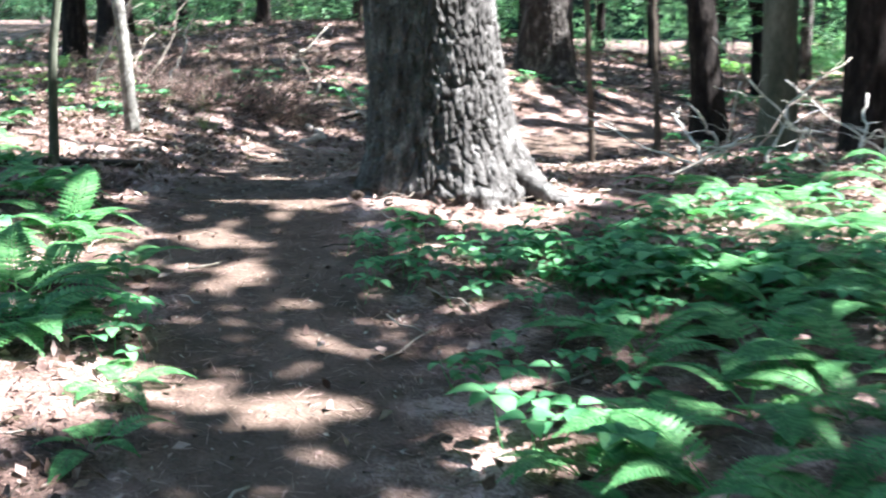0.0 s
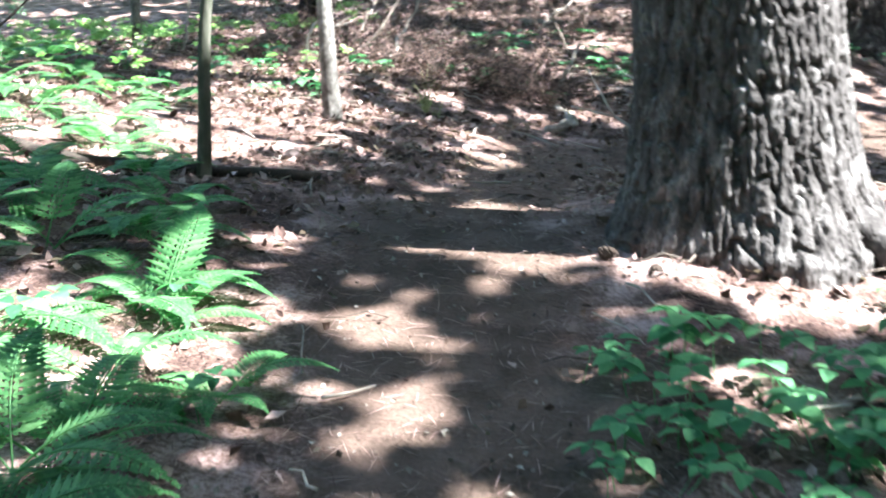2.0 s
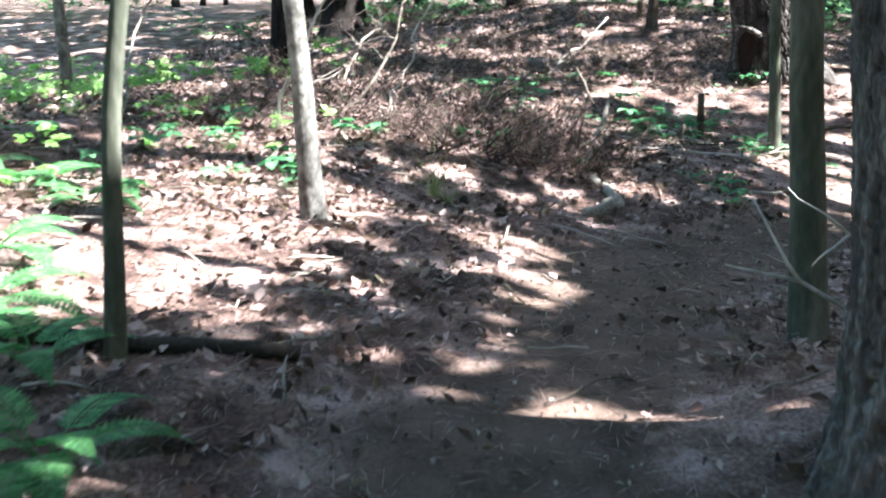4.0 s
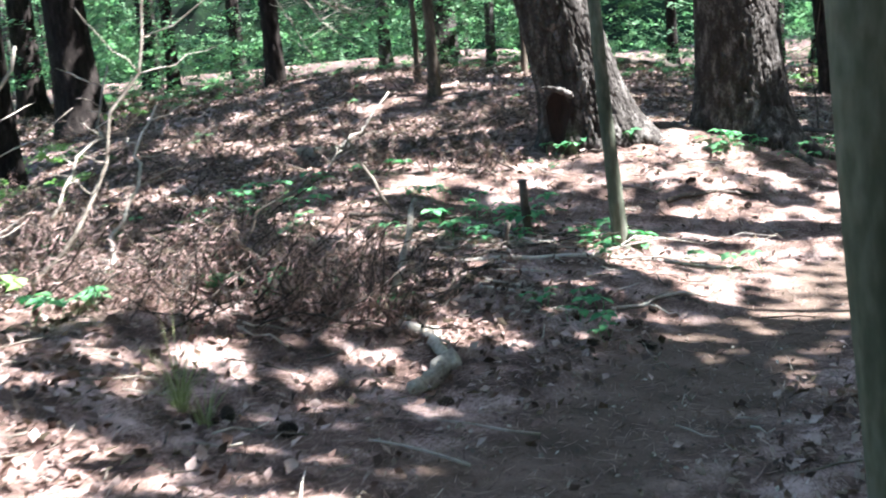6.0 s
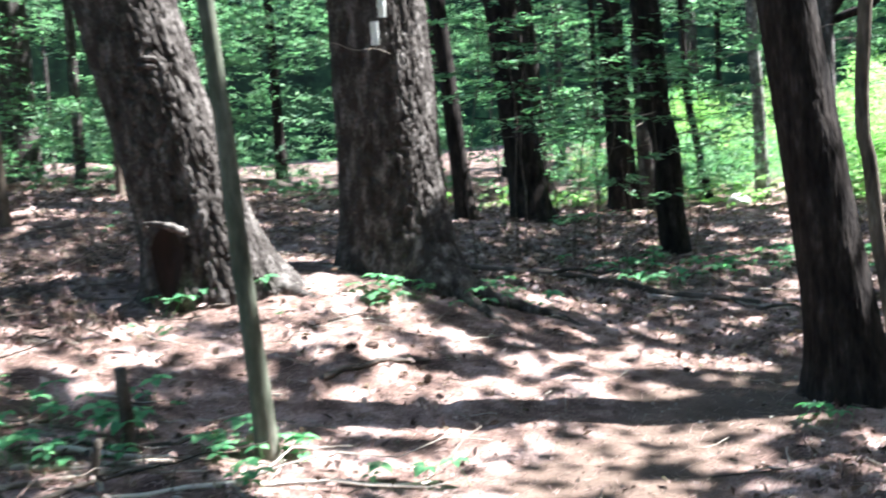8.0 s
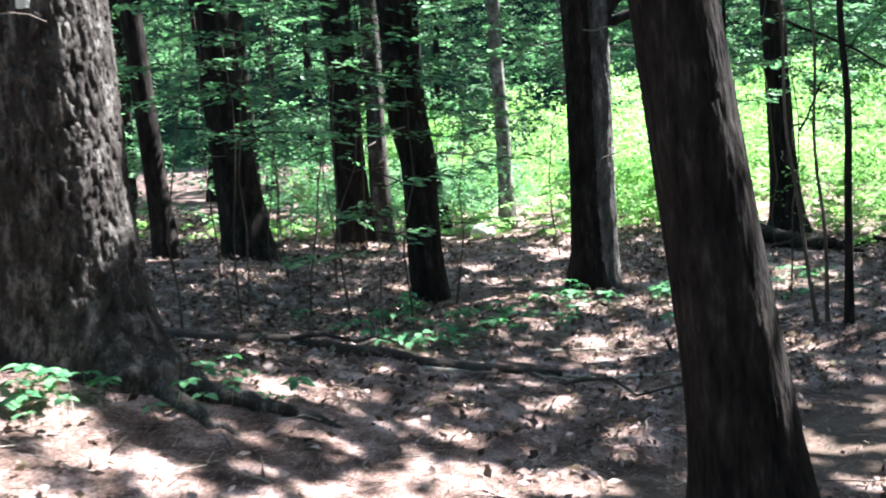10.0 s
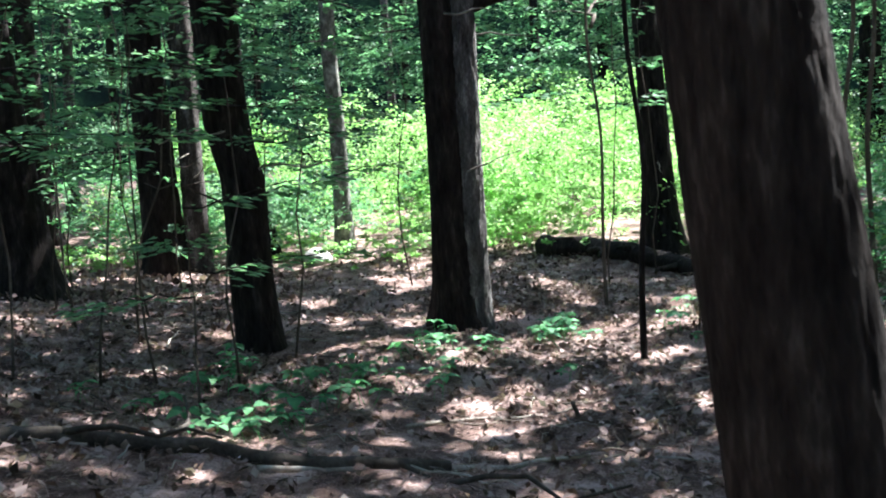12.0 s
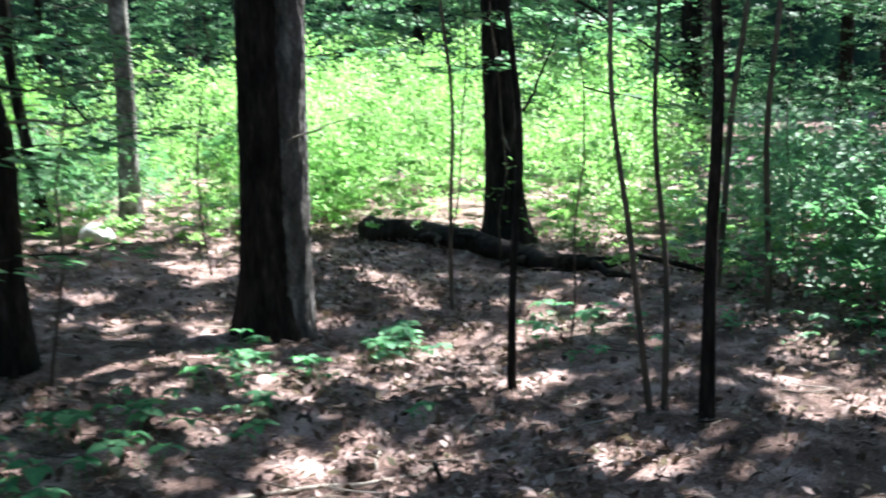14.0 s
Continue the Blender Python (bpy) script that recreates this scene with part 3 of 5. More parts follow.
def crowns():
    own = np.random.default_rng(5)
    n = 315000
    u, v = own.uniform(-16, 30, n), own.uniform(-10, 44, n)
    core = (np.abs(u - 2.5) < 8) & (np.abs(v - 12) < 15)
    keep = (light_at(u, v) < 0.5) & (core | (own.uniform(size=n) < 0.9))
    spots = np.zeros(n, bool)
    for a, b, ra, rb in LIT_FAR:
        spots |= ((u - a) / ra) ** 2 + ((v - b) / rb) ** 2 < 1.2
    small = spots & ~keep & (own.uniform(size=n) < 0.34)
    size = np.where(small, own.uniform(0.13, 0.21, n), own.uniform(0.19, 0.33, n))
    keep |= small
    u, v, size = u[keep], v[keep], size[keep]
    more_u, more_v = own.uniform(-1.15, 0.3, 2600), own.uniform(7.9, 12.4, 2600)
    u, v = np.concatenate([u, more_u]), np.concatenate([v, more_v])
    size = np.concatenate([size, own.uniform(0.19, 0.33, 2600)])
    h = own.uniform(6.5, 9.5, len(u))
    lift = h - height(u, v)
    x, y = u + SUN_FLAT.x * SLANT * lift, v + SUN_FLAT.y * SLANT * lift
    centre = np.stack([x, y, h], 1)
    far_u, far_v = own.uniform(-45, 50, 40000), own.uniform(-30, 75, 40000)
    outside = (far_u < -16) | (far_u > 30) | (far_v > 44) | (far_v < -10)
    far_u, far_v = far_u[outside], far_v[outside]
    far_h = own.uniform(7.5, 11.5, len(far_u))
    centre = np.concatenate([centre, np.stack([far_u + SUN_FLAT.x * SLANT * far_h, far_v + SUN_FLAT.y * SLANT * far_h, far_h], 1)])
    size = np.concatenate([size, own.uniform(0.45, 0.75, len(far_u))])
    x, y = centre[:, 0], centre[:, 1]
    tops = np.array([(a, b) for _, a, b, t in TREES if t > 8])
    who = np.argmin((x[:, None] - tops[:, 0]) ** 2 + (y[:, None] - tops[:, 1]) ** 2, axis=1)
    tall = [ob for ob, _, _, t in TREES if t > 8]
    for k, ob in enumerate(tall):
        pick = np.where(who == k)[0]
        if len(pick) < 10:
            continue
        nrm = random_dirs(len(pick), 1.0, own) * 0.5 + np.array([SUN_FLAT.x * 0.5, SUN_FLAT.y * 0.5, 0.9])
        along = np.cross(nrm, random_dirs(len(pick), 1.0, own))
        vv, ff = blades(centre[pick] - np.array(ob.location), along, nrm, size[pick], size[pick] * 0.62, 0.12)
        part("crown", mesh_of("crown", vv, ff, NEEDLE_GREEN), ob)
crowns()

# ---- far woods ----
def leaf_cloud(name, label, spots, count, size, mat, seed, category, spray=(0.42, 0.20, 0.05), tilt=0.3, jitter=0.35, kind="stuff", clump=26):
    """Leaves held in flat sprays, uneven and with gaps. spots: x, y, base height over ground, radius, height; spray: its half length, half width and thickness."""
    own = np.random.default_rng(seed)
    cs, ns = [], []
    for x, y, z0, r, h in spots:
        m = max(4, int(count * r * r * max(h, 0.3)))
        sprays = max(3, m // clump)
        o = random_dirs(sprays, 1.0, own) * (own.uniform(0.2, 1, (sprays, 1)) ** 0.6)
        sc = np.stack([x + o[:, 0] * r, y + o[:, 1] * r, np.full(sprays, float(height(x, y))) + z0 + h * 0.5 + o[:, 2] * h * 0.5], 1)
        up = np.array([0, 0, 1.0]) + random_dirs(sprays, 1.0, own) * tilt
        up /= np.linalg.norm(up, axis=1, keepdims=True)
        long_way = np.cross(up, random_dirs(sprays, 0.3, own)); long_way /= np.linalg.norm(long_way, axis=1, keepdims=True)
        across = np.cross(up, long_way)
        idx = own.integers(0, sprays, m)
        k = own.normal(size=(m, 3)) * 0.55 * np.array(spray) * min(1.0, r)
        cs.append(sc[idx] + long_way[idx] * k[:, :1] + across[idx] * k[:, 1:2] + up[idx] * k[:, 2:])
        ns.append(up[idx])
    c, nrm = np.concatenate(cs), np.concatenate(ns)
    n = len(c)
    nrm = nrm + random_dirs(n, 1.0, own) * jitter
    along = np.cross(nrm, random_dirs(n, 1.0, own))
    s = own.uniform(0.7, 1.3, n) * size
    v, f = blades(c, along, nrm, s, s * 0.66, 0.15, 0.1)
    ob = new(name, mesh_of(name, v, f, mat))
    return tagged(ob, label, category, kind=kind)

own = np.random.default_rng(31)
def ring_spots(n, d0, d1, a0, a1, z0, z1, r0, r1, h0, h1, keep=lambda x, y: True):
    out = []
    for k in range(n):
        a, d = radians(own.uniform(a0, a1)), own.uniform(d0, d1)
        x, y = -0.5 + d * math.sin(a), 9 + d * math.cos(a)
        if keep(x, y):
            out.append((x, y, own.uniform(z0, z1), own.uniform(r0, r1), own.uniform(h0, h1)))
    return out
shade = lambda x, y: not (9.5 < x < 22 and 16 < y < 33)
leaf_cloud("far_undergrowth", "dense green undergrowth between far trunks", ring_spots(330, 20, 42, -50, 70, -0.1, 0.5, 0.8, 1.8, 0.8, 2.2, shade), 130, 0.085, TREE_LEAF, 41, "undergrowth", tilt=0.45)
leaf_cloud("far_foliage", "hanging green foliage between far trunks", ring_spots(560, 20, 46, -55, 80, 1.5, 5.0, 1.0, 2.2, 1.0, 2.2, shade), 85, 0.10, TREE_LEAF, 42, "foliage", spray=(0.6, 0.28, 0.05), clump=34)
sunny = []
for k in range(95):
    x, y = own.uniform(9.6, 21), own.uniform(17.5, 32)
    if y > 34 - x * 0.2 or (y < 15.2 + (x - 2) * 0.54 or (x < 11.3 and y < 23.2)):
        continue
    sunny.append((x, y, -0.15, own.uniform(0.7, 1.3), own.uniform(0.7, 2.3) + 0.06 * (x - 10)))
leaf_cloud("clearing_shrubs", "yellow-green shrubs filling a clearing, sunlight put into their leaf colour", sunny, 1350, 0.054, SUNLIT_LEAF, 43, "shrubs", spray=(0.22, 0.18, 0.10), tilt=0.6, jitter=0.6, clump=30)
edge_spots = [(8.6 + own.uniform(-1.4, 2.5), 24.6 + own.uniform(-0.5, 3.5), -0.1, own.uniform(0.5, 0.9), own.uniform(0.6, 1.6)) for k in range(26)]
for k in range(34):
    a, d = radians(own.uniform(64.5, 73)), own.uniform(7.8, 14.5)
    edge_spots.append((2.14 + d * math.sin(a), 15.03 + d * math.cos(a), -0.1, own.uniform(0.5, 0.9), own.uniform(0.5, 0.9) + 0.05 * d))
leaf_cloud("edge_bushes", "green bushes at the edge of the clearing", edge_spots, 900, 0.06, TREE_LEAF, 44, "bushes", spray=(0.26, 0.15, 0.05), tilt=0.5)
behind = [(own.uniform(18, 32), own.uniform(14, 42), own.uniform(0, 4.5), own.uniform(1.2, 2.2), own.uniform(1.4, 3)) for k in range(120)]
leaf_cloud("clearing_far_side", "dark foliage behind the bright clearing", behind, 70, 0.13, TREE_LEAF, 45, "foliage", spray=(0.6, 0.3, 0.06))
# Added closing wall, coloured as shaded woods; its height keeps out low skylight.
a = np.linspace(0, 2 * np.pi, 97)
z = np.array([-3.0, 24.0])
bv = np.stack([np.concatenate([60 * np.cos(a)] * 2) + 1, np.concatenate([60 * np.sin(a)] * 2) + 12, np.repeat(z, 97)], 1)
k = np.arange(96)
tagged(new("backdrop", mesh_of("backdrop", bv, np.stack([k, k + 1, k + 98, k + 97], 1), FAR_SHADE_GREEN)), "backdrop wall with the shade of distant woods in its dark green", "backdrop", kind="structure")

# layered leafy twigs of young beeches
def leafy_branch(x, y, z, heading, length, leaves, seed, bark=DARK_BARK, droop=0.1, mat=TREE_LEAF, leaf=0.085):
    """A thin stem with flat tiers of leaves."""
    own = np.random.default_rng(seed)
    g = land(x, y)
    ob = thing("young_beech", x, y, g, "young beech with thin stem and flat tiers of leaves", "sapling", "young beeches")
    stem_pts = wander((0, 0, -0.05), (0.25 * math.sin(heading), 0.25 * math.cos(heading), z + 0.5), 8, 0.05, seed)
    part("stem", mesh_of("stem", *tube(stem_pts, np.linspace(0.008, 0.003, 8), 6), SAPLING_BARK, True), ob)
    for k in range(4):
        at = stem_pts[min(7, 4 + k)]
        hd = heading + own.uniform(-1.2, 1.2)
        tip = at + np.array([math.sin(hd) * length, math.cos(hd) * length, own.uniform(-0.15, 0.2)])
        twig = wander(at, tip, 8, 0.05, seed + k)
        n = leaves
        s = own.uniform(0.15, 1, n)
        base = np.stack([np.interp(s, np.linspace(0, 1, 8), twig[:, m]) for m in range(3)], 1)
        sidev = np.array([math.cos(hd), -math.sin(hd), 0])
        out = own.choice([-1, 1], n)[:, None] * sidev * own.uniform(0.03, 0.28, (n, 1)) * (1.2 - s[:, None] * 0.7)
        c = base + out + np.array([0, 0, -0.02]) + own.normal(size=(n, 3)) * 0.018
        nrm = np.array([0, 0, 1.0]) + own.normal(size=(n, 3)) * 0.22
        al = out + np.array([math.sin(hd), math.cos(hd), -0.1]) * 0.1
        v, f = blades(c, al, nrm, own.uniform(0.8, 1.2, n) * leaf, own.uniform(0.45, 0.6, n) * leaf, 0.12, 0.1)
        p = part("branch", mesh_of("branch", *tube(twig, np.linspace(0.006, 0.002, 8), 5), bark, True), ob)
        tagged(part("leaf_tier", mesh_of("leaf_tier", v, f, mat), p), kind="stuff")
    return ob
for k, (x, y, z, hd) in enumerate([(4.2, 19.9, 1.7, 0.4), (4.6, 20.9, 2.1, 2.2), (5.3, 22.1, 2.0, -0.8), (6.0, 21.6, 1.9, 1.0), (3.6, 21.0, 1.8, 0.2), (4.9, 22.9, 2.3, 1.4), (7.6, 21.3, 2.4, 1.2), (8.0, 22.2, 2.5, 0.5),
                                   (6.7, 22.6, 2.2, -0.5), (5.7, 24.4, 2.0, 0.6), (8.9, 20.6, 2.2, 1.7), (9.9, 20.9, 2.3, 0.9), (7.9, 18.9, 2.3, 1.1), (2.9, 24.6, 1.8, 0.3), (10.2, 18.6, 1.8, 1.0), (3.9, 18.9, 0.55, 0.5), (3.4, 20.0, 1.9, 1.2), (4.4, 21.4, 2.3, 0.2), (6.3, 23.4, 2.5, 1.5), (2.5, 18.9, 1.75, 0.9), (3.1, 19.4, 1.45, 0.4), (3.8, 19.8, 1.9, 1.6), (4.5, 19.5, 1.4, 0.7), (5.2, 20.0, 1.8, 1.2)]):
    leafy_branch(x, y, z, hd, 1.05, 64, 60 + k)

# ---- ferns ----
def frond_mesh(length, seed, wide=0.19):
    """One arching frond: a midrib with paired tapering leaflets, each lobed."""
    own = np.random.default_rng(seed)
    n = 23
    s = np.linspace(0, 1, n)
    rise = 0.75 + 0.2 * own.uniform()
    rib = np.stack([0.04 * np.sin(3 * s + seed), length * (s * 0.9), length * rise * (s - 0.85 * s ** 2.0)], 1)
    rib_tube = tube(rib, np.linspace(0.0045, 0.001, n), 4)
    c, al, nr, ln, wd = [], [], [], [], []
    tan = np.gradient(rib, axis=0); tan /= np.linalg.norm(tan, axis=1, keepdims=True)
    for k in range(5, n):
        w = wide * length * math.sin(math.pi * min(1, (s[k] * 0.9 + 0.14))) ** 0.9 + 0.008
        for sd in (-1, 1):
            d = np.array([sd, 0, -0.15]) + tan[k] * 0.42
            d /= np.linalg.norm(d)
            up = np.cross(d, tan[k]) * -sd
            c.append(rib[k] + d * w * 0.5); al.append(d); nr.append(up); ln.append(w); wd.append(0.023 * length / 0.6)
            for q in range(4):
                at = rib[k] + d * w * (0.12 + 0.2 * q)
                for ss in (-1, 1):
                    c.append(at + tan[k] * ss * 0.007); al.append(tan[k] * ss * 0.8 + d); nr.append(up + own.normal(size=3) * 0.1)
                    ln.append(0.022 * length / 0.6); wd.append(0.0125 * length / 0.6)
    v, f = blades(np.array(c), np.array(al), np.array(nr), np.array(ln), np.array(wd), 0.1, 0.08)
    return mesh_of("frond", *joined([rib_tube, (v, f)]), FERN_GREEN)
FRONDS = [frond_mesh(L, 100 + k) for k, L in enumerate((0.55, 0.62, 0.5, 0.68))]
def fern(x, y, size, count, seed, label="green fern with arching feathery fronds"):
    own = np.random.default_rng(seed)
    ob = thing("fern", x, y, land(x, y) - 0.01, label, "fern", "ferns")
    for k in range(count):
        p = part("frond", FRONDS[(k + seed) % 4], ob)
        p.matrix_local = pose(0, 0, 0, own.uniform(-14, 10), own.uniform(-8, 8), 360 * k / count + own.uniform(-25, 25)) @ Matrix.Scale(size * own.uniform(0.8, 1.15), 4)
    return ob
FERNS = [(-1.95, 6.0, 0.95), (-1.65, 4.85, 1.0), (-2.3, 5.5, 1.0), (-2.9, 6.4, 0.9), (-1.05, 3.45, 0.55), (-1.6, 4.35, 0.8), (-2.0, 4.3, 1.0), (-2.6, 4.9, 0.9), (-3.2, 7.3, 0.95), (-3.9, 8.6, 1.1),
         (-4.6, 9.2, 1.1), (-3.5, 9.6, 0.8), (-4.2, 7.7, 1.0), (-3.0, 5.6, 1.0), (0.42, 3.35, 0.75), (0.75, 3.15, 0.9), (1.0, 3.75, 1.0), (1.4, 4.1, 1.0), (1.75, 4.7, 1.0), (1.25, 4.8, 0.8),
         (1.7, 5.5, 0.9), (2.2, 5.3, 1.0), (1.9, 6.2, 0.9), (1.4, 6.6, 0.75), (2.5, 6.4, 1.0), (2.2, 7.2, 0.9), (1.0, 2.9, 0.9), (1.5, 3.3, 1.0), (-5.2, 10.4, 1.0), (-1.45, 5.35, 0.7), (1.5, 7.6, 0.8), (2.9, 7.6, 0.9), (-2.48, 5.1, 1.0), (-1.5, 4.35, 0.9), (-1.8, 5.35, 0.9), (-2.3, 6.95, 0.9), (-2.9, 6.9, 1.0), (-1.95, 5.85, 0.85), (-3.1, 8.0, 0.9), (-3.6, 7.4, 1.0), (-2.7, 7.6, 0.8), (-3.8, 6.9, 1.0), (-3.3, 5.9, 1.0), (-2.15, 4.75, 0.8), (-4.1, 8.2, 1.0), (-4.7, 8.4, 1.1), (-2.75, 5.9, 0.9), (-3.4, 6.6, 1.0), (-3.3, 8.4, 0.9), (-4.5, 10.2, 1.0), (-5.0, 9.5, 1.1), (-5.5, 11.2, 1.1), (-2.2, 6.5, 0.85), (-4.0, 9.9, 0.9), (0.74, 4.5, 0.9), (1.15, 4.35, 1.0), (1.6, 4.95, 1.0), (1.05, 5.1, 0.85), (1.45, 5.3, 1.0), (2.0, 5.0, 1.0), (1.3, 3.7, 1.0), (0.65, 3.65, 0.8), (2.4, 5.8, 1.0), (1.95, 6.7, 0.9), (1.75, 7.1, 0.85), (-1.1, 3.95, 0.55), (-4.9, 10.6, 1.0), (-4.4, 9.0, 0.9)]
for k, (x, y, s) in enumerate(FERNS):
    fern(x, y, s * (0.84 if x < 0 else 0.82), (5 if x < 0 else 6) + k % 3, 200 + k)

def tall_fern(x, y, turns, label):
    """A fern of few fronds, each with its own turn, rise and size."""
    ob = thing("fern", x, y, land(x, y) - 0.01, label, "fern", "ferns")
    for k, (turn, rise, size) in enumerate(turns):
        p = part("frond", FRONDS[k % 4], ob)
        p.matrix_local = pose(0, 0, 0, rise, 0, turn) @ Matrix.Scale(size, 4)
tall_fern(-1.80, 5.80, [(5, 38, 0.95), (75, 4, 0.7), (-80, -4, 0.72), (-40, 12, 0.6)], "bright fern with one upright frond in sunlight")
tall_fern(-1.72, 4.75, [(-60, 8, 0.9), (-100, 2, 0.85), (70, 8, 0.8), (10, 32, 0.75)], "green fern with drooping fronds beside the path")
tall_fern(-2.45, 6.25, [(20, 30, 0.9), (-50, 10, 0.85), (80, 6, 0.8), (-95, 0, 0.7)], "green fern with upright and arching fronds")

# ---- low broad-leaved herbs ----
def herb_spray(seed, leaflets, size):
    """A stalk with a whorl of oval leaflets, each of eight facets, bowed."""
    own = np.random.default_rng(seed)
    h = own.uniform(0.06, 0.15)
    stalk = wander((0, 0, -0.02), (own.normal() * 0.04, own.normal() * 0.04, h), 5, 0.05, seed)
    pcs = [tube(stalk, np.linspace(0.0022, 0.0014, 5), 4)]
    for k in range(leaflets):
        a = 2 * math.pi * k / leaflets + own.uniform(-0.3, 0.3)
        L = size * own.uniform(0.75, 1.2); W = L * own.uniform(0.62, 0.8)
        d, sd = np.array([math.cos(a), math.sin(a), 0]), np.array([-math.sin(a), math.cos(a), 0])
        top = stalk[-1]
        rows = [(0.0, 0.03), (0.1, 0.42), (0.22, 0.8), (0.38, 1.0), (0.55, 0.93), (0.72, 0.66), (0.88, 0.27), (1.0, 0.0)]
        v = []
        for t, w in rows:
            mid = top + d * L * (0.12 + t) + np.array([0, 0, L * (0.18 * t - 0.42 * t * t)])
            v += [mid - sd * W * 0.5 * w + np.array([0, 0, 0.12 * W * w]), mid, mid + sd * W * 0.5 * w + np.array([0, 0, 0.12 * W * w])]
        f = []
        for r in range(7):
            b = r * 3
            for q in (0, 1):
                f += [(b + q, b + q + 1, b + q + 4), (b + q, b + q + 4, b + q + 3)]
        pcs.append((np.array(v), np.array(f)))
    return mesh_of("leaf_spray", *joined(pcs), HERB_GREEN, True)
SPRAYS = [herb_spray(300 + k, 3 + k % 3, 0.068 + 0.013 * (k % 3)) for k in range(7)]
def herb(x, y, sprays, size, seed, label="low herb with broad oval green leaves"):
    own = np.random.default_rng(seed)
    ob = thing("herb", x, y, land(x, y), label, "plant", "woodland herbs")
    for k in range(sprays):
        p = part("leaf_spray", SPRAYS[(seed + k) % 7], ob)
        a, d = own.uniform(0, 6.28), own.uniform(0.02, 0.13)
        p.matrix_local = pose(d * math.cos(a), d * math.sin(a), 0, own.uniform(-12, 12), own.uniform(-12, 12), own.uniform(0, 360)) @ Matrix.Scale(size * own.uniform(0.8, 1.25), 4)
    return ob
own = np.random.default_rng(51)
k = 0
BEDS = [(0.3, 5.45, 0.7, 0.5, 56), (0.95, 5.3, 0.6, 0.6, 48), (1.5, 6.0, 0.7, 0.8, 26), (0.75, 6.35, 0.35, 0.3, 8), (0.3, 4.3, 0.5, 0.5, 12), (-1.75, 5.6, 0.45, 0.6, 4), (-1.3, 4.6, 0.25, 0.4, 3),
        (-3.5, 10.6, 0.7, 0.9, 6), (-3.0, 12.6, 0.8, 1.0, 9), (0.05, 17.0, 0.35, 0.15, 6), (1.35, 16.8, 0.4, 0.15, 7), (-0.1, 14.75, 0.25, 0.15, 7), (-1.0, 15.0, 0.6, 0.7, 10),
        (4.6, 19.6, 0.35, 0.3, 6), (6.6, 19.7, 0.8, 0.5, 9), (4.0, 19.0, 0.9, 0.7, 13), (7.8, 19.2, 0.9, 0.9, 14), (5.6, 19.3, 1.1, 0.8, 18), (9.3, 17.8, 0.8, 0.6, 10), (-1.9, 15.6, 0.8, 0.8, 8), (2.6, 7.9, 0.7, 0.6, 14), (0.2, 14.0, 0.5, 0.5, 3), (2.9, 14.4, 0.3, 0.2, 3), (-4.3, 11.5, 0.8, 0.8, 10), (-1.9, 13.2, 0.5, 0.5, 8), (-1.2, 14.6, 0.5, 0.4, 8), (-0.6, 12.9, 0.3, 0.3, 4), (-2.6, 14.5, 0.6, 0.5, 8), (2.0, 17.2, 0.35, 0.2, 5)]
for bx, by, rx, ry, n in BEDS:
    for m in range(n):
        x, y = bx + own.uniform(-1, 1) * rx, by + own.uniform(-1, 1) * ry
        herb(x, y, own.integers(2, 5), own.uniform(0.68, 1.02), 400 + k); k += 1

herb(0.32, 3.55, 6, 1.2, 990, "taller bright herb with broad leaflets in a sun fleck")
herb(0.55, 3.4, 6, 1.1, 991, "taller bright herb with broad leaflets in a sun fleck")

# ---- dead wood, cones and stones ----
def stick(name, a, b, r, mat, label, category, seed, crook=0.05, twigs=0, lift=(0.0, 0.0), seg=8, group="fallen wood"):
    """A crooked fallen branch from a to b, lying on the ground but for the given lifts."""
    pa, pb = np.array([*a, land(*a) + r * 0.6 + lift[0]]), np.array([*b, land(*b) + r * 0.6 + lift[1]])
    n = 12
    pts = wander(pa, pb, n, crook, seed)
    if lift == (0.0, 0.0):
        pts[:, 2] = [land(p[0], p[1]) + r * 0.5 for p in pts]
    o = pts[0].copy()
    ob = thing(name, *o, label, category, group)
    main = part("stem", mesh_of("stem", *tube(pts - o, np.linspace(r, r * 0.55, n), seg, 0.07, seed), mat, True), ob)
    own = np.random.default_rng(seed)
    for k in range(twigs):
        m = own.integers(2, n - 1)
        L = np.linalg.norm(pb - pa) * own.uniform(0.15, 0.4)
        d = (pb - pa) / np.linalg.norm(pb - pa) * 0.7 + random_dirs(1, 0.35, own)[0]
        d[2] = abs(d[2]) * (0.15 if lift == (0.0, 0.0) else 0.7)
        tw = wander(pts[m] - o, pts[m] - o + d * L, 6, 0.1, seed + k)
        part("twig", mesh_of("twig", *tube(tw, np.linspace(r * 0.35, r * 0.12, 6), 5), mat, True), ob)
    return ob
stick("fallen_log", (10.3, 22.75), (9.95, 20.15), 0.13, DARK_BARK, "dark rotting log lying at the clearing edge", "log", 501, 0.06, 7, seg=16)
stick("fallen_log", (-3.6, 7.72), (-1.95, 7.86), 0.045, DARK_WOOD, "dark log lying beside the path in ferns", "log", 502, 0.04, 2)
stick("broken_branch", (-1.43, 12.75), (-1.2, 12.1), 0.042, DEAD_WOOD, "thick curved grey branch with broken end", "branch", 503, 0.16, 2)
stick("broken_branch", (-1.2, 12.1), (-1.36, 11.75), 0.055, DEAD_WOOD, "thick mossy broken branch end", "branch", 504, 0.12)
stick("leaning_stick", (-1.5, 13.15), (-1.36, 13.9), 0.026, DEAD_WOOD, "pale straight dead stick propped on brush", "stick", 505, 0.03, 0, (0.0, 0.38))
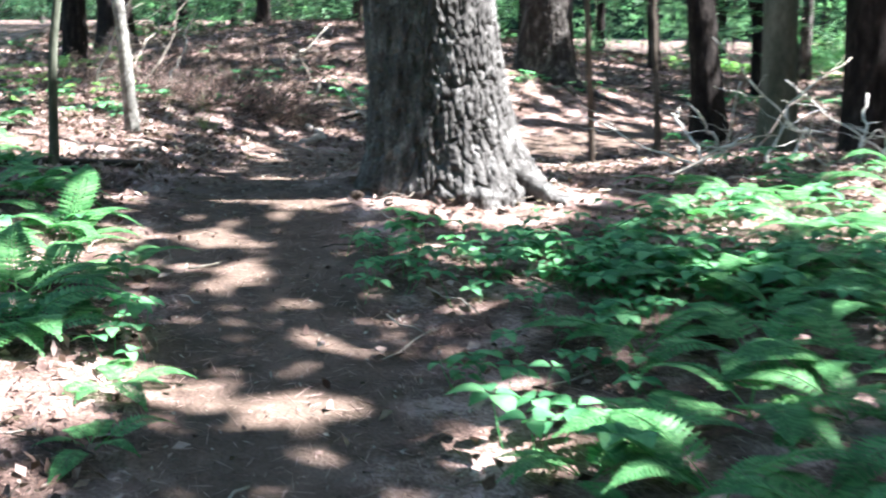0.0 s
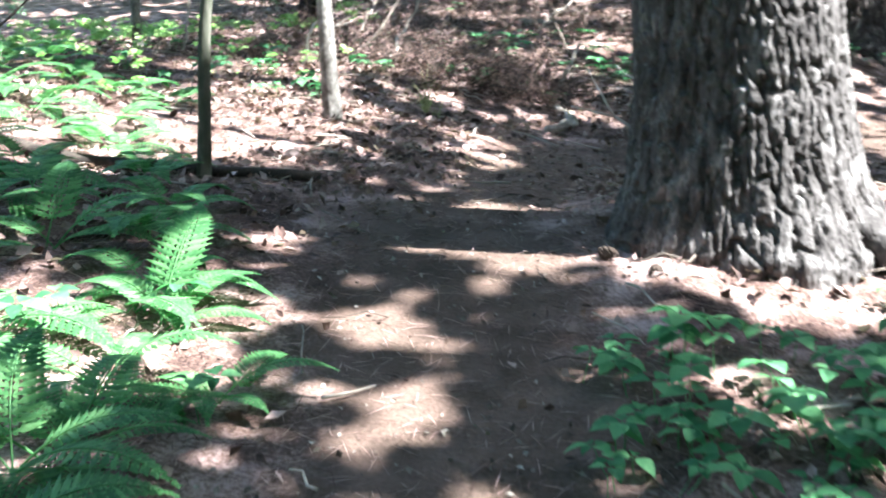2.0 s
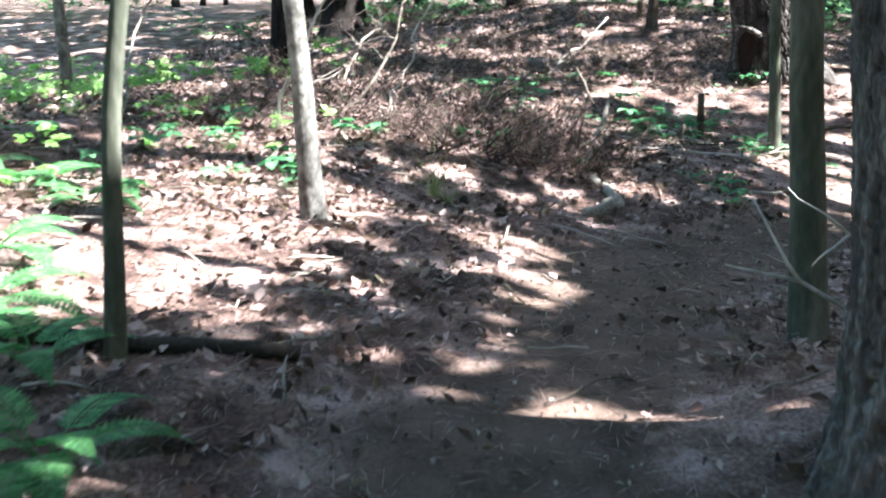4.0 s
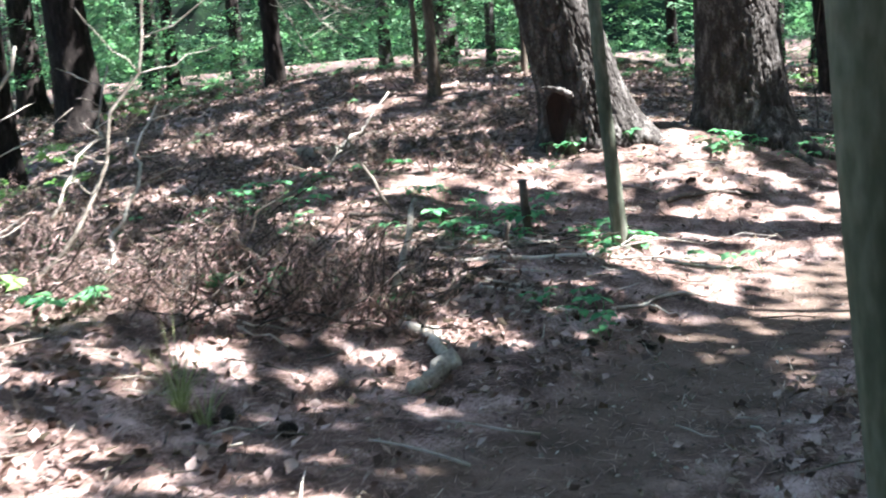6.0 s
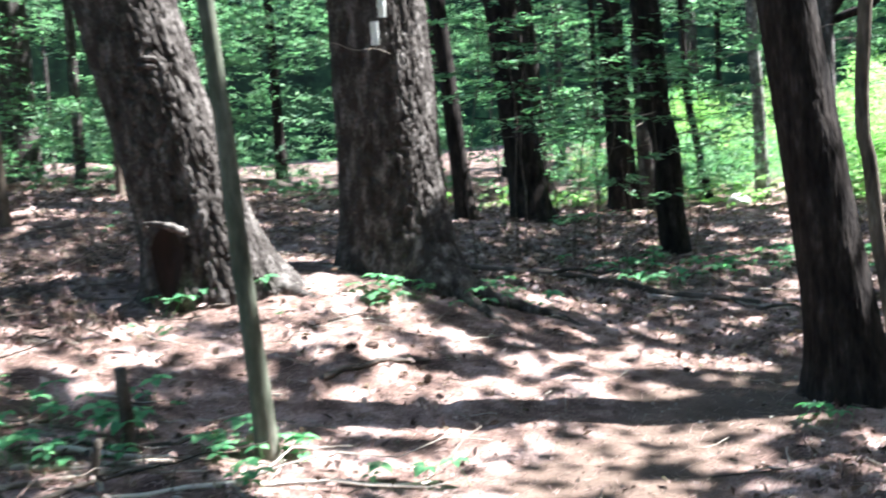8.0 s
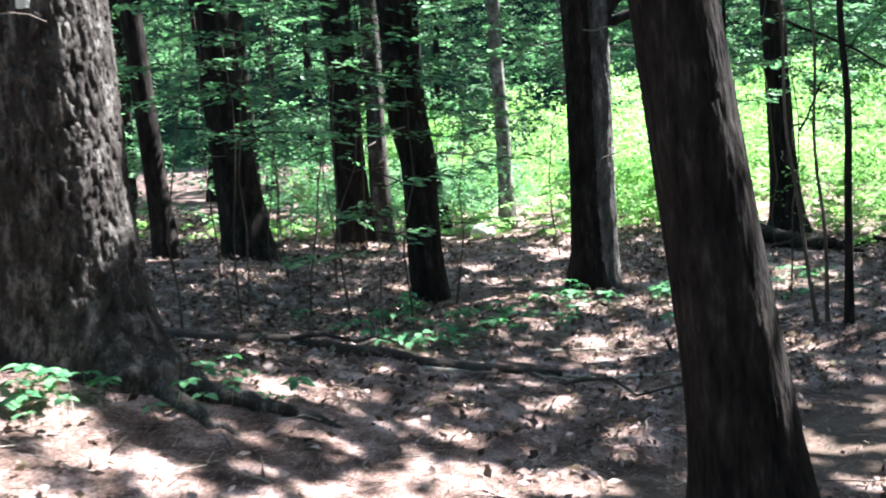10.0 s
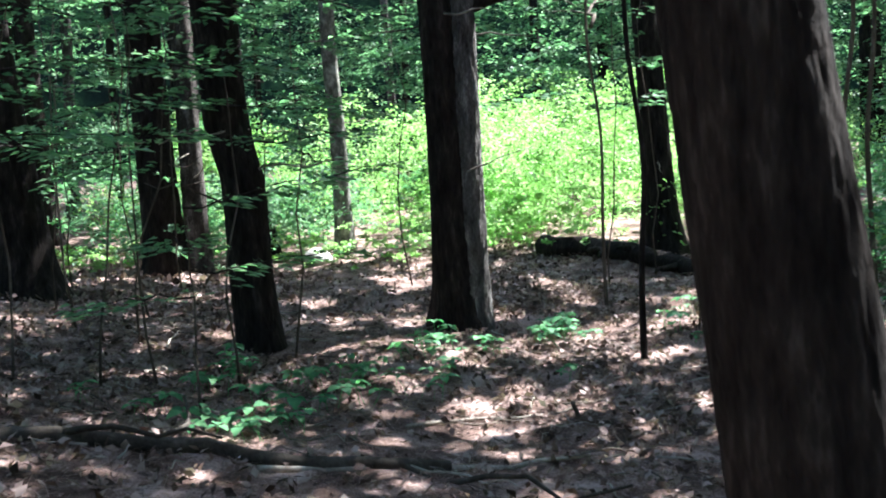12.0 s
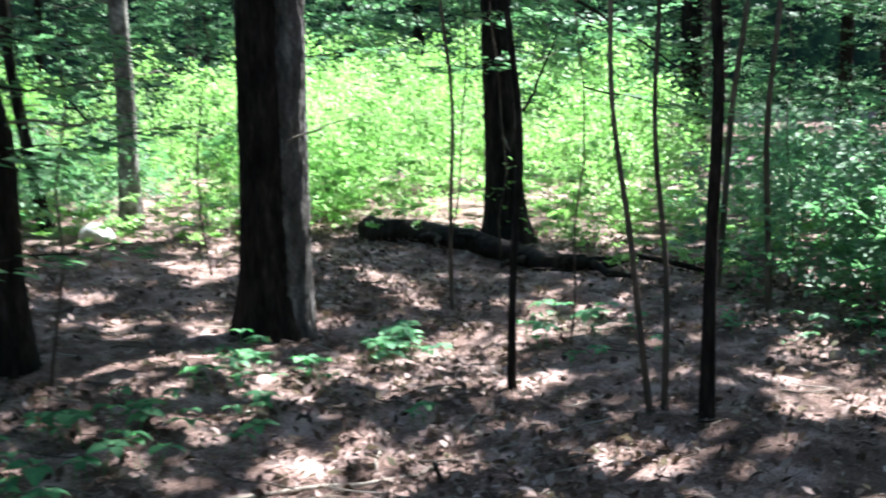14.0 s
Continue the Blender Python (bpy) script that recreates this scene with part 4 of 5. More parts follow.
stick("leaning_stick", (-1.55, 14.9), (-1.85, 15.1), 0.014, DEAD_WOOD, "thin pale dead stick standing aslant", "stick", 506, 0.04, 0, (0.0, 0.5))
stick("broken_branch", (-1.45, 13.0), (-0.95, 13.9), 0.035, DARK_WOOD, "dark dead branch on a heap of brush", "branch", 507, 0.08, 3)
stick("fallen_log", (-2.5, 17.75), (-1.74, 18.2), 0.05, DEAD_WOOD, "pale weathered log half sunk in litter", "log", 508, 0.05, 1)
stick("broken_branch", (-1.2, 14.0), (0.6, 14.3), 0.016, DEAD_WOOD, "long thin grey branch on the litter", "branch", 509, 0.05, 5)
stick("broken_branch", (-1.6, 14.1), (-0.7, 14.4), 0.02, DEAD_WOOD, "grey dead branch on the litter", "branch", 510, 0.08, 4)
stick("broken_branch", (0.42, 13.88), (-0.96, 12.87), 0.013, DEAD_WOOD, "thin forked grey branch on the litter", "branch", 511, 0.08, 4)
stick("fallen_log", (2.3, 18.9), (4.4, 17.6), 0.05, DARK_WOOD, "dark limb lying in the litter", "log", 512, 0.05, 4)
stick("broken_branch", (3.6, 17.9), (5.2, 17.5), 0.018, DEAD_WOOD, "thin dead branch in the litter", "branch", 513, 0.07, 4)
stick("broken_branch", (4.8, 18.4), (6.3, 18.1), 0.012, DEAD_WOOD, "thin dead branch in the litter", "branch", 514, 0.06, 3)
own = np.random.default_rng(77)
for k in range(16):
    x, y, a, L = own.uniform(-1.75, -0.55), own.uniform(13.3, 15.3), own.normal() * 0.55, own.uniform(0.4, 1.1)
    stick("broken_branch", (x - 0.5 * L * math.cos(a), y - 0.5 * L * math.sin(a)), (x + 0.5 * L * math.cos(a), y + 0.5 * L * math.sin(a)), own.uniform(0.007, 0.019), (DEAD_WOOD, DARK_WOOD, DEAD_WOOD)[k % 3], ("thin grey dead branch in a strewn brush pile", "thin dark dead branch in a strewn brush pile", "thin grey dead branch in a strewn brush pile")[k % 3], "branch", 560 + k, 0.08, 1 + k % 3)
stick("broken_branch", (0.4, 15.6), (1.1, 15.9), 0.02, DARK_WOOD, "short dark branch on the needle mound", "branch", 515, 0.05, 2)
stick("fallen_log", (1.4, 32.7), (5.2, 32.3), 0.15, DARK_WOOD, "long dark log far back in the wood", "log", 516, 0.02, 0, seg=14)
for k in range(9):
    x, y = 1.6 + 0.22 * k, 8.3 + 0.12 * ((k * 7) % 5)
    stick("dead_branch", (x, y), (x + 0.5 * math.cos(k * 1.9), y + 0.5 * math.sin(k * 2.3)), 0.012, BLEACHED, "bare bleached dead branch sticking up from ferns", "branch", 520 + k, 0.1, 3, (0.0, 0.25 + 0.12 * (k % 4)), 6)
for k in range(9):
    x, y = 1.5 + 0.27 * k, 8.1 + 0.35 * ((k * 5) % 4)
    a = 0.5 + 2.1 * k
    stick("dead_branch", (x, y), (x + 0.9 * math.cos(a), y + 0.4 * math.sin(a)), 0.009, BLEACHED if k % 3 else DEAD_WOOD, "long thin pale dead branch leaning over ferns", "branch", 640 + k, 0.04, 4, (0.02, 0.25 + 0.17 * (k % 5)), 6)
def forked_twig(root, fork, ends, r, seed):
    """A bleached twig that rises from the litter and forks."""
    o = np.array(root)
    ob = thing("dead_twig", *root, "bleached white forked dead twig rising beside a pine", "twig", "fallen wood")
    main = part("stem", mesh_of("stem", *tube(wander((0, 0, 0), np.array(fork) - o, 7, 0.05, seed), np.linspace(r, r * 0.7, 7), 6), BLEACHED, True), ob)
    for k, e in enumerate(ends):
        part("twig", mesh_of("twig", *tube(wander(np.array(fork) - o, np.array(e) - o, 6, 0.05, seed + k + 1), np.linspace(r * 0.7, r * 0.25, 6), 6), BLEACHED, True), ob)
forked_twig((-0.02, 7.78, land(-0.02, 7.78)), (-0.53, 7.44, 0.79), [(-0.65, 7.42, 0.99), (-0.71, 7.41, 0.83)], 0.008, 1)
forked_twig((0.05, 7.95, land(0.05, 7.95)), (-0.38, 7.75, 0.85), [(-0.55, 7.7, 0.98), (-0.48, 7.66, 0.78)], 0.006, 5)
forked_twig((-0.28, 7.95, land(-0.28, 7.95)), (-0.33, 7.7, 0.45), [(-0.36, 7.6, 0.62), (-0.28, 7.6, 0.55)], 0.006, 9)
for k, (x, y, tx, ty, h) in enumerate([(-3.4, 11.8, -2.9, 12.0, 1.2), (-3.1, 12.3, -2.5, 12.7, 1.5), (-2.9, 12.6, -2.7, 13.5, 0.9), (-4.6, 12.2, -4.5, 13.2, 1.3), (-2.6, 13.2, -1.9, 13.6, 0.6), (-2.2, 16.6, -1.6, 16.9, 0.6), (-3.7, 14.5, -3.4, 15.2, 1.0)]):
    stick("dead_shrub", (x, y), (tx, ty), 0.012, DEAD_WOOD, "bare grey dead shrub with forked twigs", "shrub", 540 + k, 0.09, 7, (0.0, h), 6, "dead shrubs")
own = np.random.default_rng(61)
def stub(x, y, h, r, seed):
    ob = thing("dead_stub", x, y, land(x, y), "short broken dead stem standing upright", "stump", "dead stubs")
    pts = wander((0, 0, -0.05), (own.normal() * 0.03, own.normal() * 0.03, h), 7, 0.03, seed)
    part("stem", mesh_of("stem", *tube(pts, np.linspace(r, r * 0.75, 7), 9, 0.12, seed), DARK_WOOD, True), ob)
stub(-0.67, 14.7, 0.40, 0.035, 1); stub(-0.85, 14.35, 0.16, 0.02, 2); stub(5.75, 18.05, 0.09, 0.016, 3); stub(-1.2, 13.5, 0.2, 0.02, 4)

def cone_mesh():
    """A pine cone: overlapping scales round an egg-shaped core."""
    pcs = []
    for k in range(46):
        t = k / 45; a = k * 2.399963
        r = 0.026 * math.sin(math.pi * (0.12 + 0.80 * t)) ** 0.7
        d, sd = np.array([math.cos(a), math.sin(a), 0.0]), np.array([-math.sin(a), math.cos(a), 0.0])
        b = np.array([0, 0, 0.095 * t]) + d * r * 0.4
        tip = np.array([0, 0, 0.095 * t + 0.012]) + d * (r + 0.007)
        v = np.array([b - sd * 0.004, b + sd * 0.004, tip + sd * 0.009, tip - sd * 0.009, (b + tip) / 2 + np.array([0, 0, -0.006])])
        pcs.append((v, np.array([(0, 1, 2), (0, 2, 3), (0, 4, 1), (1, 4, 2), (2, 4, 3), (3, 4, 0)])))
    return mesh_of("pine_cone", *joined(pcs), CONE_BROWN)
CONE = cone_mesh()
for k, (x, y) in enumerate([(-0.21, 12.62), (-0.31, 12.92), (-0.5, 12.55), (-1.75, 10.9), (-1.2, 11.6), (-0.3, 6.55), (0.6, 15.9), (0.75, 16.0), (-0.1, 13.2), (-2.0, 11.0), (1.0, 15.6), (-0.45, 6.75)]):
    ob = new("pine_cone", CONE)
    ob.matrix_world = pose(x, y, land(x, y) + 0.028, 90 + own.uniform(-15, 15), 0, own.uniform(0, 360)) @ Matrix.Scale(own.uniform(0.7, 0.9), 4)
    tagged(ob, "dark brown pine cone lying on needles", "pine cone", "pine cones")

bm = bmesh.new()
bmesh.ops.create_icosphere(bm, subdivisions=3, radius=0.16)
for v in bm.verts:
    v.co *= 1 + 0.25 * noise.noise(v.co * 6)
    v.co.z *= 0.7
stone = bpy.data.meshes.new("stone"); bm.to_mesh(stone); bm.free()
stone.materials.append(STONE)
ob = new("stone", stone); ob.matrix_world = pose(8.6, 24.55, land(8.6, 24.55) + 0.07)
tagged(ob, "pale sunlit stone on the forest floor", "stone")

# pale grass tuft
def tuft(x, y, n, h, seed):
    own = np.random.default_rng(seed)
    pcs = []
    for k in range(n):
        a = own.uniform(0, 6.28); o = own.uniform(0.3, 1.2); L = h * own.uniform(0.6, 1.3)
        s = np.linspace(0, 1, 6)
        d = np.array([math.cos(a), math.sin(a), 0])
        mid = d * (0.02 + o * L * s[:, None] ** 1.6) + np.array([0, 0, 1]) * (L * (s - 0.45 * o * s ** 2))[:, None]
        sd = np.array([-d[1], d[0], 0]) * 0.0022
        v = np.concatenate([mid - sd * (1 - s[:, None]), mid + sd * (1 - s[:, None])])
        f = [(q, q + 1, q + 7) for q in range(5)] + [(q, q + 7, q + 6) for q in range(5)]
        pcs.append((v, f))
    ob = new("grass_tuft", mesh_of("grass_tuft", *joined(pcs), DRY_GRASS))
    ob.matrix_world = pose(x, y, land(x, y))
    tagged(ob, "pale dry tuft of arching grass blades", "grass", kind="stuff")
tuft(-2.2, 11.15, 60, 0.40, 1); tuft(-2.08, 11.0, 24, 0.26, 2)

# reddish dead pine brush
def dead_brush(x, y, r, h, n, seed):
    """A heap of dead pine boughs: drooping twigs thick with red needles."""
    own = np.random.default_rng(seed)
    ob = thing("dead_brush", x, y, land(x, y), "heap of dead pine boughs with drooping reddish needles", "brush", "dead brush")
    twigs, needles = [], []
    for k in range(n):
        a, d = own.uniform(0, 6.28), r * own.uniform(0, 1) ** 0.6
        b = np.array([d * math.cos(a), d * math.sin(a), 0.0])
        tip = b + np.array([own.normal() * 0.28, own.normal() * 0.28, h * own.uniform(0.2, 1.15) * (1 - 0.5 * (d / r) ** 2)])
        pts = wander(b, tip, 6, 0.08, seed * 50 + k)
        twigs.append(tube(pts, np.linspace(0.006, 0.002, 6), 4))
        m = 48
        s = own.uniform(0.15, 1, m)
        at = np.stack([np.interp(s, np.linspace(0, 1, 6), pts[:, q]) for q in range(3)], 1)
        al = random_dirs(m, 0.6, own) * 0.85 + np.array([0, 0, -0.45])
        L = own.uniform(0.04, 0.10, m)
        needles.append(blades(at + al * L[:, None] * 0.5, al, random_dirs(m, 1, own), L, L * 0.055, 0.05))
    tagged(part("brushwood", mesh_of("brushwood", *joined(twigs), DARK_WOOD), ob), kind="stuff")
    tagged(part("needle_mass", mesh_of("needle_mass", *joined(needles), DEAD_NEEDLE), ob), kind="stuff")
for k, (x, y, r, h, n) in enumerate([(-2.45, 12.5, 0.55, 0.42, 60), (-1.95, 12.75, 0.5, 0.45, 64), (-3.1, 12.6, 0.45, 0.55, 60), (-1.55, 12.7, 0.3, 0.5, 45), (-2.1, 13.6, 0.7, 0.4, 70), (-3.0, 14.2, 0.8, 0.4, 60), (-2.2, 16.8, 0.9, 0.4, 60), (-1.5, 18.0, 0.8, 0.35, 50),
                                     (-3.4, 17.5, 1.0, 0.45, 60), (-0.6, 18.8, 0.7, 0.25, 40), (-3.8, 11.9, 0.3, 0.4, 30), (-2.6, 19.3, 1.0, 0.35, 50), (-2.6, 13.0, 0.6, 0.5, 70), (-1.75, 13.3, 0.5, 0.4, 55), (-3.6, 13.2, 0.6, 0.45, 50),
                                     (-4.6, 16.2, 0.9, 0.4, 50), (-3.9, 19.6, 1.1, 0.35, 50), (-1.0, 16.6, 0.6, 0.3, 35), (-5.4, 18.2, 1.0, 0.4, 45), (-4.6, 21.4, 1.1, 0.35, 45), (-1.9, 20.9, 1.0, 0.3, 45), (-0.2, 20.2, 0.8, 0.25, 35), (-2.9, 22.0, 0.9, 0.3, 40), (0.6, 21.8, 0.9, 0.25, 35)]):
    dead_brush(x, y, r, h, n, 700 + k)

# dead needled boughs of the dark straight trunk
for k in range(8):
    stick("dead_branch", (-3.3, 23.2), (-3.3 + 1.3 * math.cos(k * 0.5 - 1.2), 23.1 + 0.5 * math.sin(k * 2.0)), 0.010, DEAD_WOOD, "grey hanging dead bough of a dark trunk", "branch", 800 + k, 0.06, 20, (1.3 + 0.12 * k, 0.25 + 0.15 * k), 5)

# trail blazes, hollow scar and roots
def blaze(x, y, z, turn, seed):
    """A brushed paint mark, slightly ragged, 5 by 15 centimetres."""
    own = np.random.default_rng(seed)
    n = 9
    s = np.linspace(-0.078, 0.078, n)
    w = 0.028 + own.normal(size=n) * 0.0012
    v, f = [], []
    for a, b in zip(s, w):
        for q in (-1, -0.33, 0.33, 1):
            v.append((q * b, -0.012 * (1 - q * q) , a))
    for r in range(n - 1):
        for q in range(3):
            b = r * 4 + q
            f.append((b, b + 1, b + 5, b + 4))
    front = np.array(v); back = front + np.array([0, 0.03, 0])
    fb = np.array(f)
    allv = np.concatenate([front, back]); allf = np.concatenate([fb, fb[:, ::-1] + len(front)])
    data = mesh_of("trail_blaze", allv, allf, BLAZE_PAINT, True)
    p = part("trail_blaze", data, pine_c, "white painted trail blaze")
    p.matrix_world = pose(x, y, z, 0, 0, turn)

    return p
blaze(1.44 - 0.33 * 0.385, 17.62 - 0.944 * 0.385, 2.19, -19, 1)
blaze(1.44 - 0.178 * 0.385, 17.62 - 0.984 * 0.385, 2.37, -10, 2)

def rooted(parent, pts, r0, r1, mat, seed):
    """A root that leaves the foot of a trunk and dives into the ground; places in the world."""
    pts = np.array([(x, y, land(x, y) + z) for x, y, z in pts])
    n = 14
    s = np.linspace(0, 1, n); t = np.linspace(0, 1, len(pts))
    way = np.stack([np.interp(s, t, pts[:, q]) for q in range(3)], 1) - np.array(parent.location)
    way += np.random.default_rng(seed).normal(size=way.shape) * 0.008
    part("root", mesh_of("root", *tube(way, np.linspace(r0, r1, n), 10, 0.08, seed), mat, True), parent)
rooted(pine_c, [(1.70, 17.25, 0.10), (1.95, 17.05, 0.03), (2.2, 16.95, 0.02), (2.5, 16.8, -0.03)], 0.075, 0.025, PINE_BARK, 1)
rooted(pine_c, [(1.60, 17.15, 0.08), (1.75, 16.85, 0.02), (1.95, 16.6, -0.04)], 0.06, 0.02, PINE_BARK, 2)
rooted(pine_a, [(0.4, 7.0, 0.12), (0.62, 6.85, 0.02), (0.85, 6.75, -0.05)], 0.08, 0.03, SUNLIT_BARK, 4)
rooted(pine_b, [(0.3, 17.05, 0.10), (0.5, 16.9, 0.02), (0.72, 16.8, -0.05)], 0.08, 0.03, PINE_BARK, 5)

a = np.radians(np.linspace(160, 262, 12))
wisp = np.stack([1.45 + 0.44 * np.cos(a), 17.62 + 0.44 * np.sin(a), np.linspace(2.22, 2.05, 12) + 0.015 * np.sin(a * 9)], 1) - np.array(pine_c.location)
part("dead_twig", mesh_of("dead_twig", *tube(wisp, np.linspace(0.004, 0.002, 12), 5), TWIG_GREY, True), pine_c, "thin pale dead twig")

# hollow scar of the leaning pine: a rolled bark lip over shade-darkened rotten wood
def scar(cx, cy, cz, turn):
    t = np.linspace(-0.2, math.pi + 0.1, 16)
    arch = np.stack([0.13 * np.cos(t) - 0.03, -0.02 - 0.06 * np.sin(t), 0.03 + 0.04 * np.sin(t) - 0.03 * np.cos(t)], 1)
    lip = mesh_of("bark_lip", *tube(arch, 0.020 + 0.008 * np.sin(t * 2), 9, 0.16, 3), PINE_BARK, True)
    p = part("bark_lip", lip, pine_b, "rolled lip of bark"); p.matrix_world = pose(cx, cy, cz, 0, 0, turn)
    r = np.linspace(0, 2 * np.pi, 15)[:-1]
    rim = np.stack([(0.10 + 0.02 * np.sin(3 * r)) * np.cos(r) - 0.03, -0.012 - 0.03 * (np.sin(r) < -0.3), -0.17 + 0.22 * np.sin(r)], 1)
    v = np.concatenate([rim, [[-0.03, 0.06, -0.12]]])
    f = np.array([(k, (k + 1) % 14, 14) for k in range(14)])
    q = part("shaded_rot", mesh_of("shaded_rot", v, f, HOLLOW_SHADE), pine_b, "rotten wood coloured near-black for the hollow's shade"); q.matrix_world = p.matrix_world
scar(-0.20, 16.83, float(height(0.1, 17.3)) + 0.40, -28)

# an old knot fold higher on the same trunk
for dz, w in ((0.0, 0.10), (-0.045, 0.075)):
    t = np.linspace(-1, 1, 11)
    fold = np.stack([w * t, 0.05 * t * t - 0.015, 0.02 * np.cos(t * 2.2)], 1)
    p = part("bark_fold", mesh_of("bark_fold", *tube(fold, 0.020 - 0.012 * t * t, 8, 0.18, 8), PINE_BARK, True), pine_b)
    p.matrix_world = pose(-0.23, 16.93, float(height(0.1, 17.2)) + 1.47 + dz, 0, 0, -8)

# bare twigs low on the trunks at the clearing
for k, (ob, _, _, _) in enumerate([q for q in TREES if 4.5 < q[0].location.x < 11.2 and 19 < q[0].location.y < 26.5 and q[3] > 8]):
    own = np.random.default_rng(900 + k)
    for m in range(4):
        h, a = own.uniform(0.9, 2.6), own.uniform(2.4, 6.0)
        b = np.array([0, 0, h]); e = b + np.array([math.cos(a) * 0.7, math.sin(a) * 0.7, own.uniform(-0.15, 0.3)])
        part("dead_twig", mesh_of("dead_twig", *tube(wander(b, e, 7, 0.09, 910 + k * 5 + m), np.linspace(0.010, 0.003, 7), 5), TWIG_GREY if m % 2 else DARK_WOOD, True), ob)

# ---- litter ----
def scatter(n, box, keep, own):
    x, y = own.uniform(box[0], box[1], n), own.uniform(box[2], box[3], n)
    k = own.uniform(size=n) < keep(x, y)
    return x[k], y[k]
def litter():
    own = np.random.default_rng(91)
    needled = lambda x, y: sum(np.exp(-((x - a) ** 2 + (y - b) ** 2) / (2 * c * c)) for a, b, c in ((0.0, 6.8, 1.0), (0.6, 16.4, 1.3), (1.9, 15.6, 1.0), (0.9, 14.2, 0.8)))
    thick = lambda x, y: np.where(y < 6.5, 0.5, 1.0) * np.clip(1 - 0.8 * needled(x, y), 0.2, 1) * np.clip((off_way(x, y) - 0.15) / 0.6, 0.05, 1) * np.clip(0.55 + 0.45 * np.sin(1.7 * x + 0.6) * np.sin(1.3 * y), 0.15, 1)
    x, y = scatter(230000, (-6.0, 11.5, 2.2, 24.0), thick, own)
    z = height(x, y) + rough(x, y) + own.uniform(0.004, 0.03, len(x))
    n = len(x)
    nrm = np.array([0, 0, 1.0]) + own.normal(size=(n, 3)) * 0.65
    s = own.uniform(0.018, 0.072, n)
    v, f = blades(np.stack([x, y, z], 1), np.cross(nrm, random_dirs(n, 1, own)), nrm, s, s * own.uniform(0.4, 0.75, n), 0.32, -0.2)
    tagged(new("leaf_litter", mesh_of("leaf_litter", v, f, DEAD_LEAF)), "brown curled dead leaves strewn over the ground", "leaves", kind="stuff")
    x, y = scatter(60000, (-10.0, 8.0, 23.5, 36.0), lambda x, y: 0.6 + 0 * x, own)
    n = len(x)
    z = height(x, y) + rough(x, y) + own.uniform(0.004, 0.05, n)
    nrm = np.array([0, 0, 1.0]) + own.normal(size=(n, 3)) * 0.8
    s = own.uniform(0.04, 0.12, n)
    v, f = blades(np.stack([x, y, z], 1), np.cross(nrm, random_dirs(n, 1, own)), nrm, s, s * own.uniform(0.4, 0.75, n), 0.32, -0.2)
    tagged(new("leaf_litter", mesh_of("leaf_litter", v, f, DEAD_LEAF)), "dead leaves strewn over the rise at the back", "leaves", kind="stuff")
    x, y = scatter(260000, (-5.0, 9.0, 2.2, 21.0), lambda x, y: np.clip((off_way(x, y)) / 0.8, 0.5, 1), own)
    n = len(x)
    z = height(x, y) + rough(x, y) + own.uniform(0.003, 0.014, n)
    al = random_dirs(n, 0.2, own)
    s = own.uniform(0.05, 0.11, n)
    v, f = blades(np.stack([x, y, z], 1), al, np.array([0, 0, 1.0]) + own.normal(size=(n, 3)) * 0.3, s, np.full(n, 0.0032), 0.4)
    tagged(new("needle_layer", mesh_of("needle_layer", v, f, DEAD_NEEDLE)), "fallen reddish pine needles covering the ground", "needles", kind="stuff")
    x, y = scatter(26000, (-2.0, 7.5, 2.4, 17.5), lambda x, y: (off_way(x, y) < 0.75) * 0.7, own)
    n = len(x)
    z = height(x, y) + rough(x, y) + own.uniform(0.002, 0.012, n)
    nrm = np.array([0, 0, 1.0]) + own.normal(size=(n, 3)) * 0.6
    s = own.uniform(0.008, 0.03, n)
    v, f = blades(np.stack([x, y, z], 1), np.cross(nrm, random_dirs(n, 1, own)), nrm, s, s * own.uniform(0.3, 0.8, n), 0.2)
    tagged(new("path_crumbs", mesh_of("path_crumbs", v, f, TWIG_GREY)), "crumbs of bark and leaf on the trodden path", "litter", kind="stuff")
    x, y = scatter(3200, (-5.5, 10.0, 2.5, 22.0), lambda x, y: np.clip((off_way(x, y)) / 0.7, 0.12, 1), own)
    pcs = []
    for k in range(len(x)):
        a, L = own.uniform(0, 6.28), own.uniform(0.08, 0.5) ** 1.3
        m = 4
        t = np.linspace(-0.5, 0.5, m)
        px, py = x[k] + t * L * math.cos(a), y[k] + t * L * math.sin(a) + own.normal(size=m) * 0.012
        pz = height(px, py) + rough(px, py) + 0.010 + own.uniform(0, 0.03, m)
        r = own.uniform(0.002, 0.0065)
        pcs.append(tube(np.stack([px, py, pz], 1), np.linspace(r, r * 0.5, m), 4))
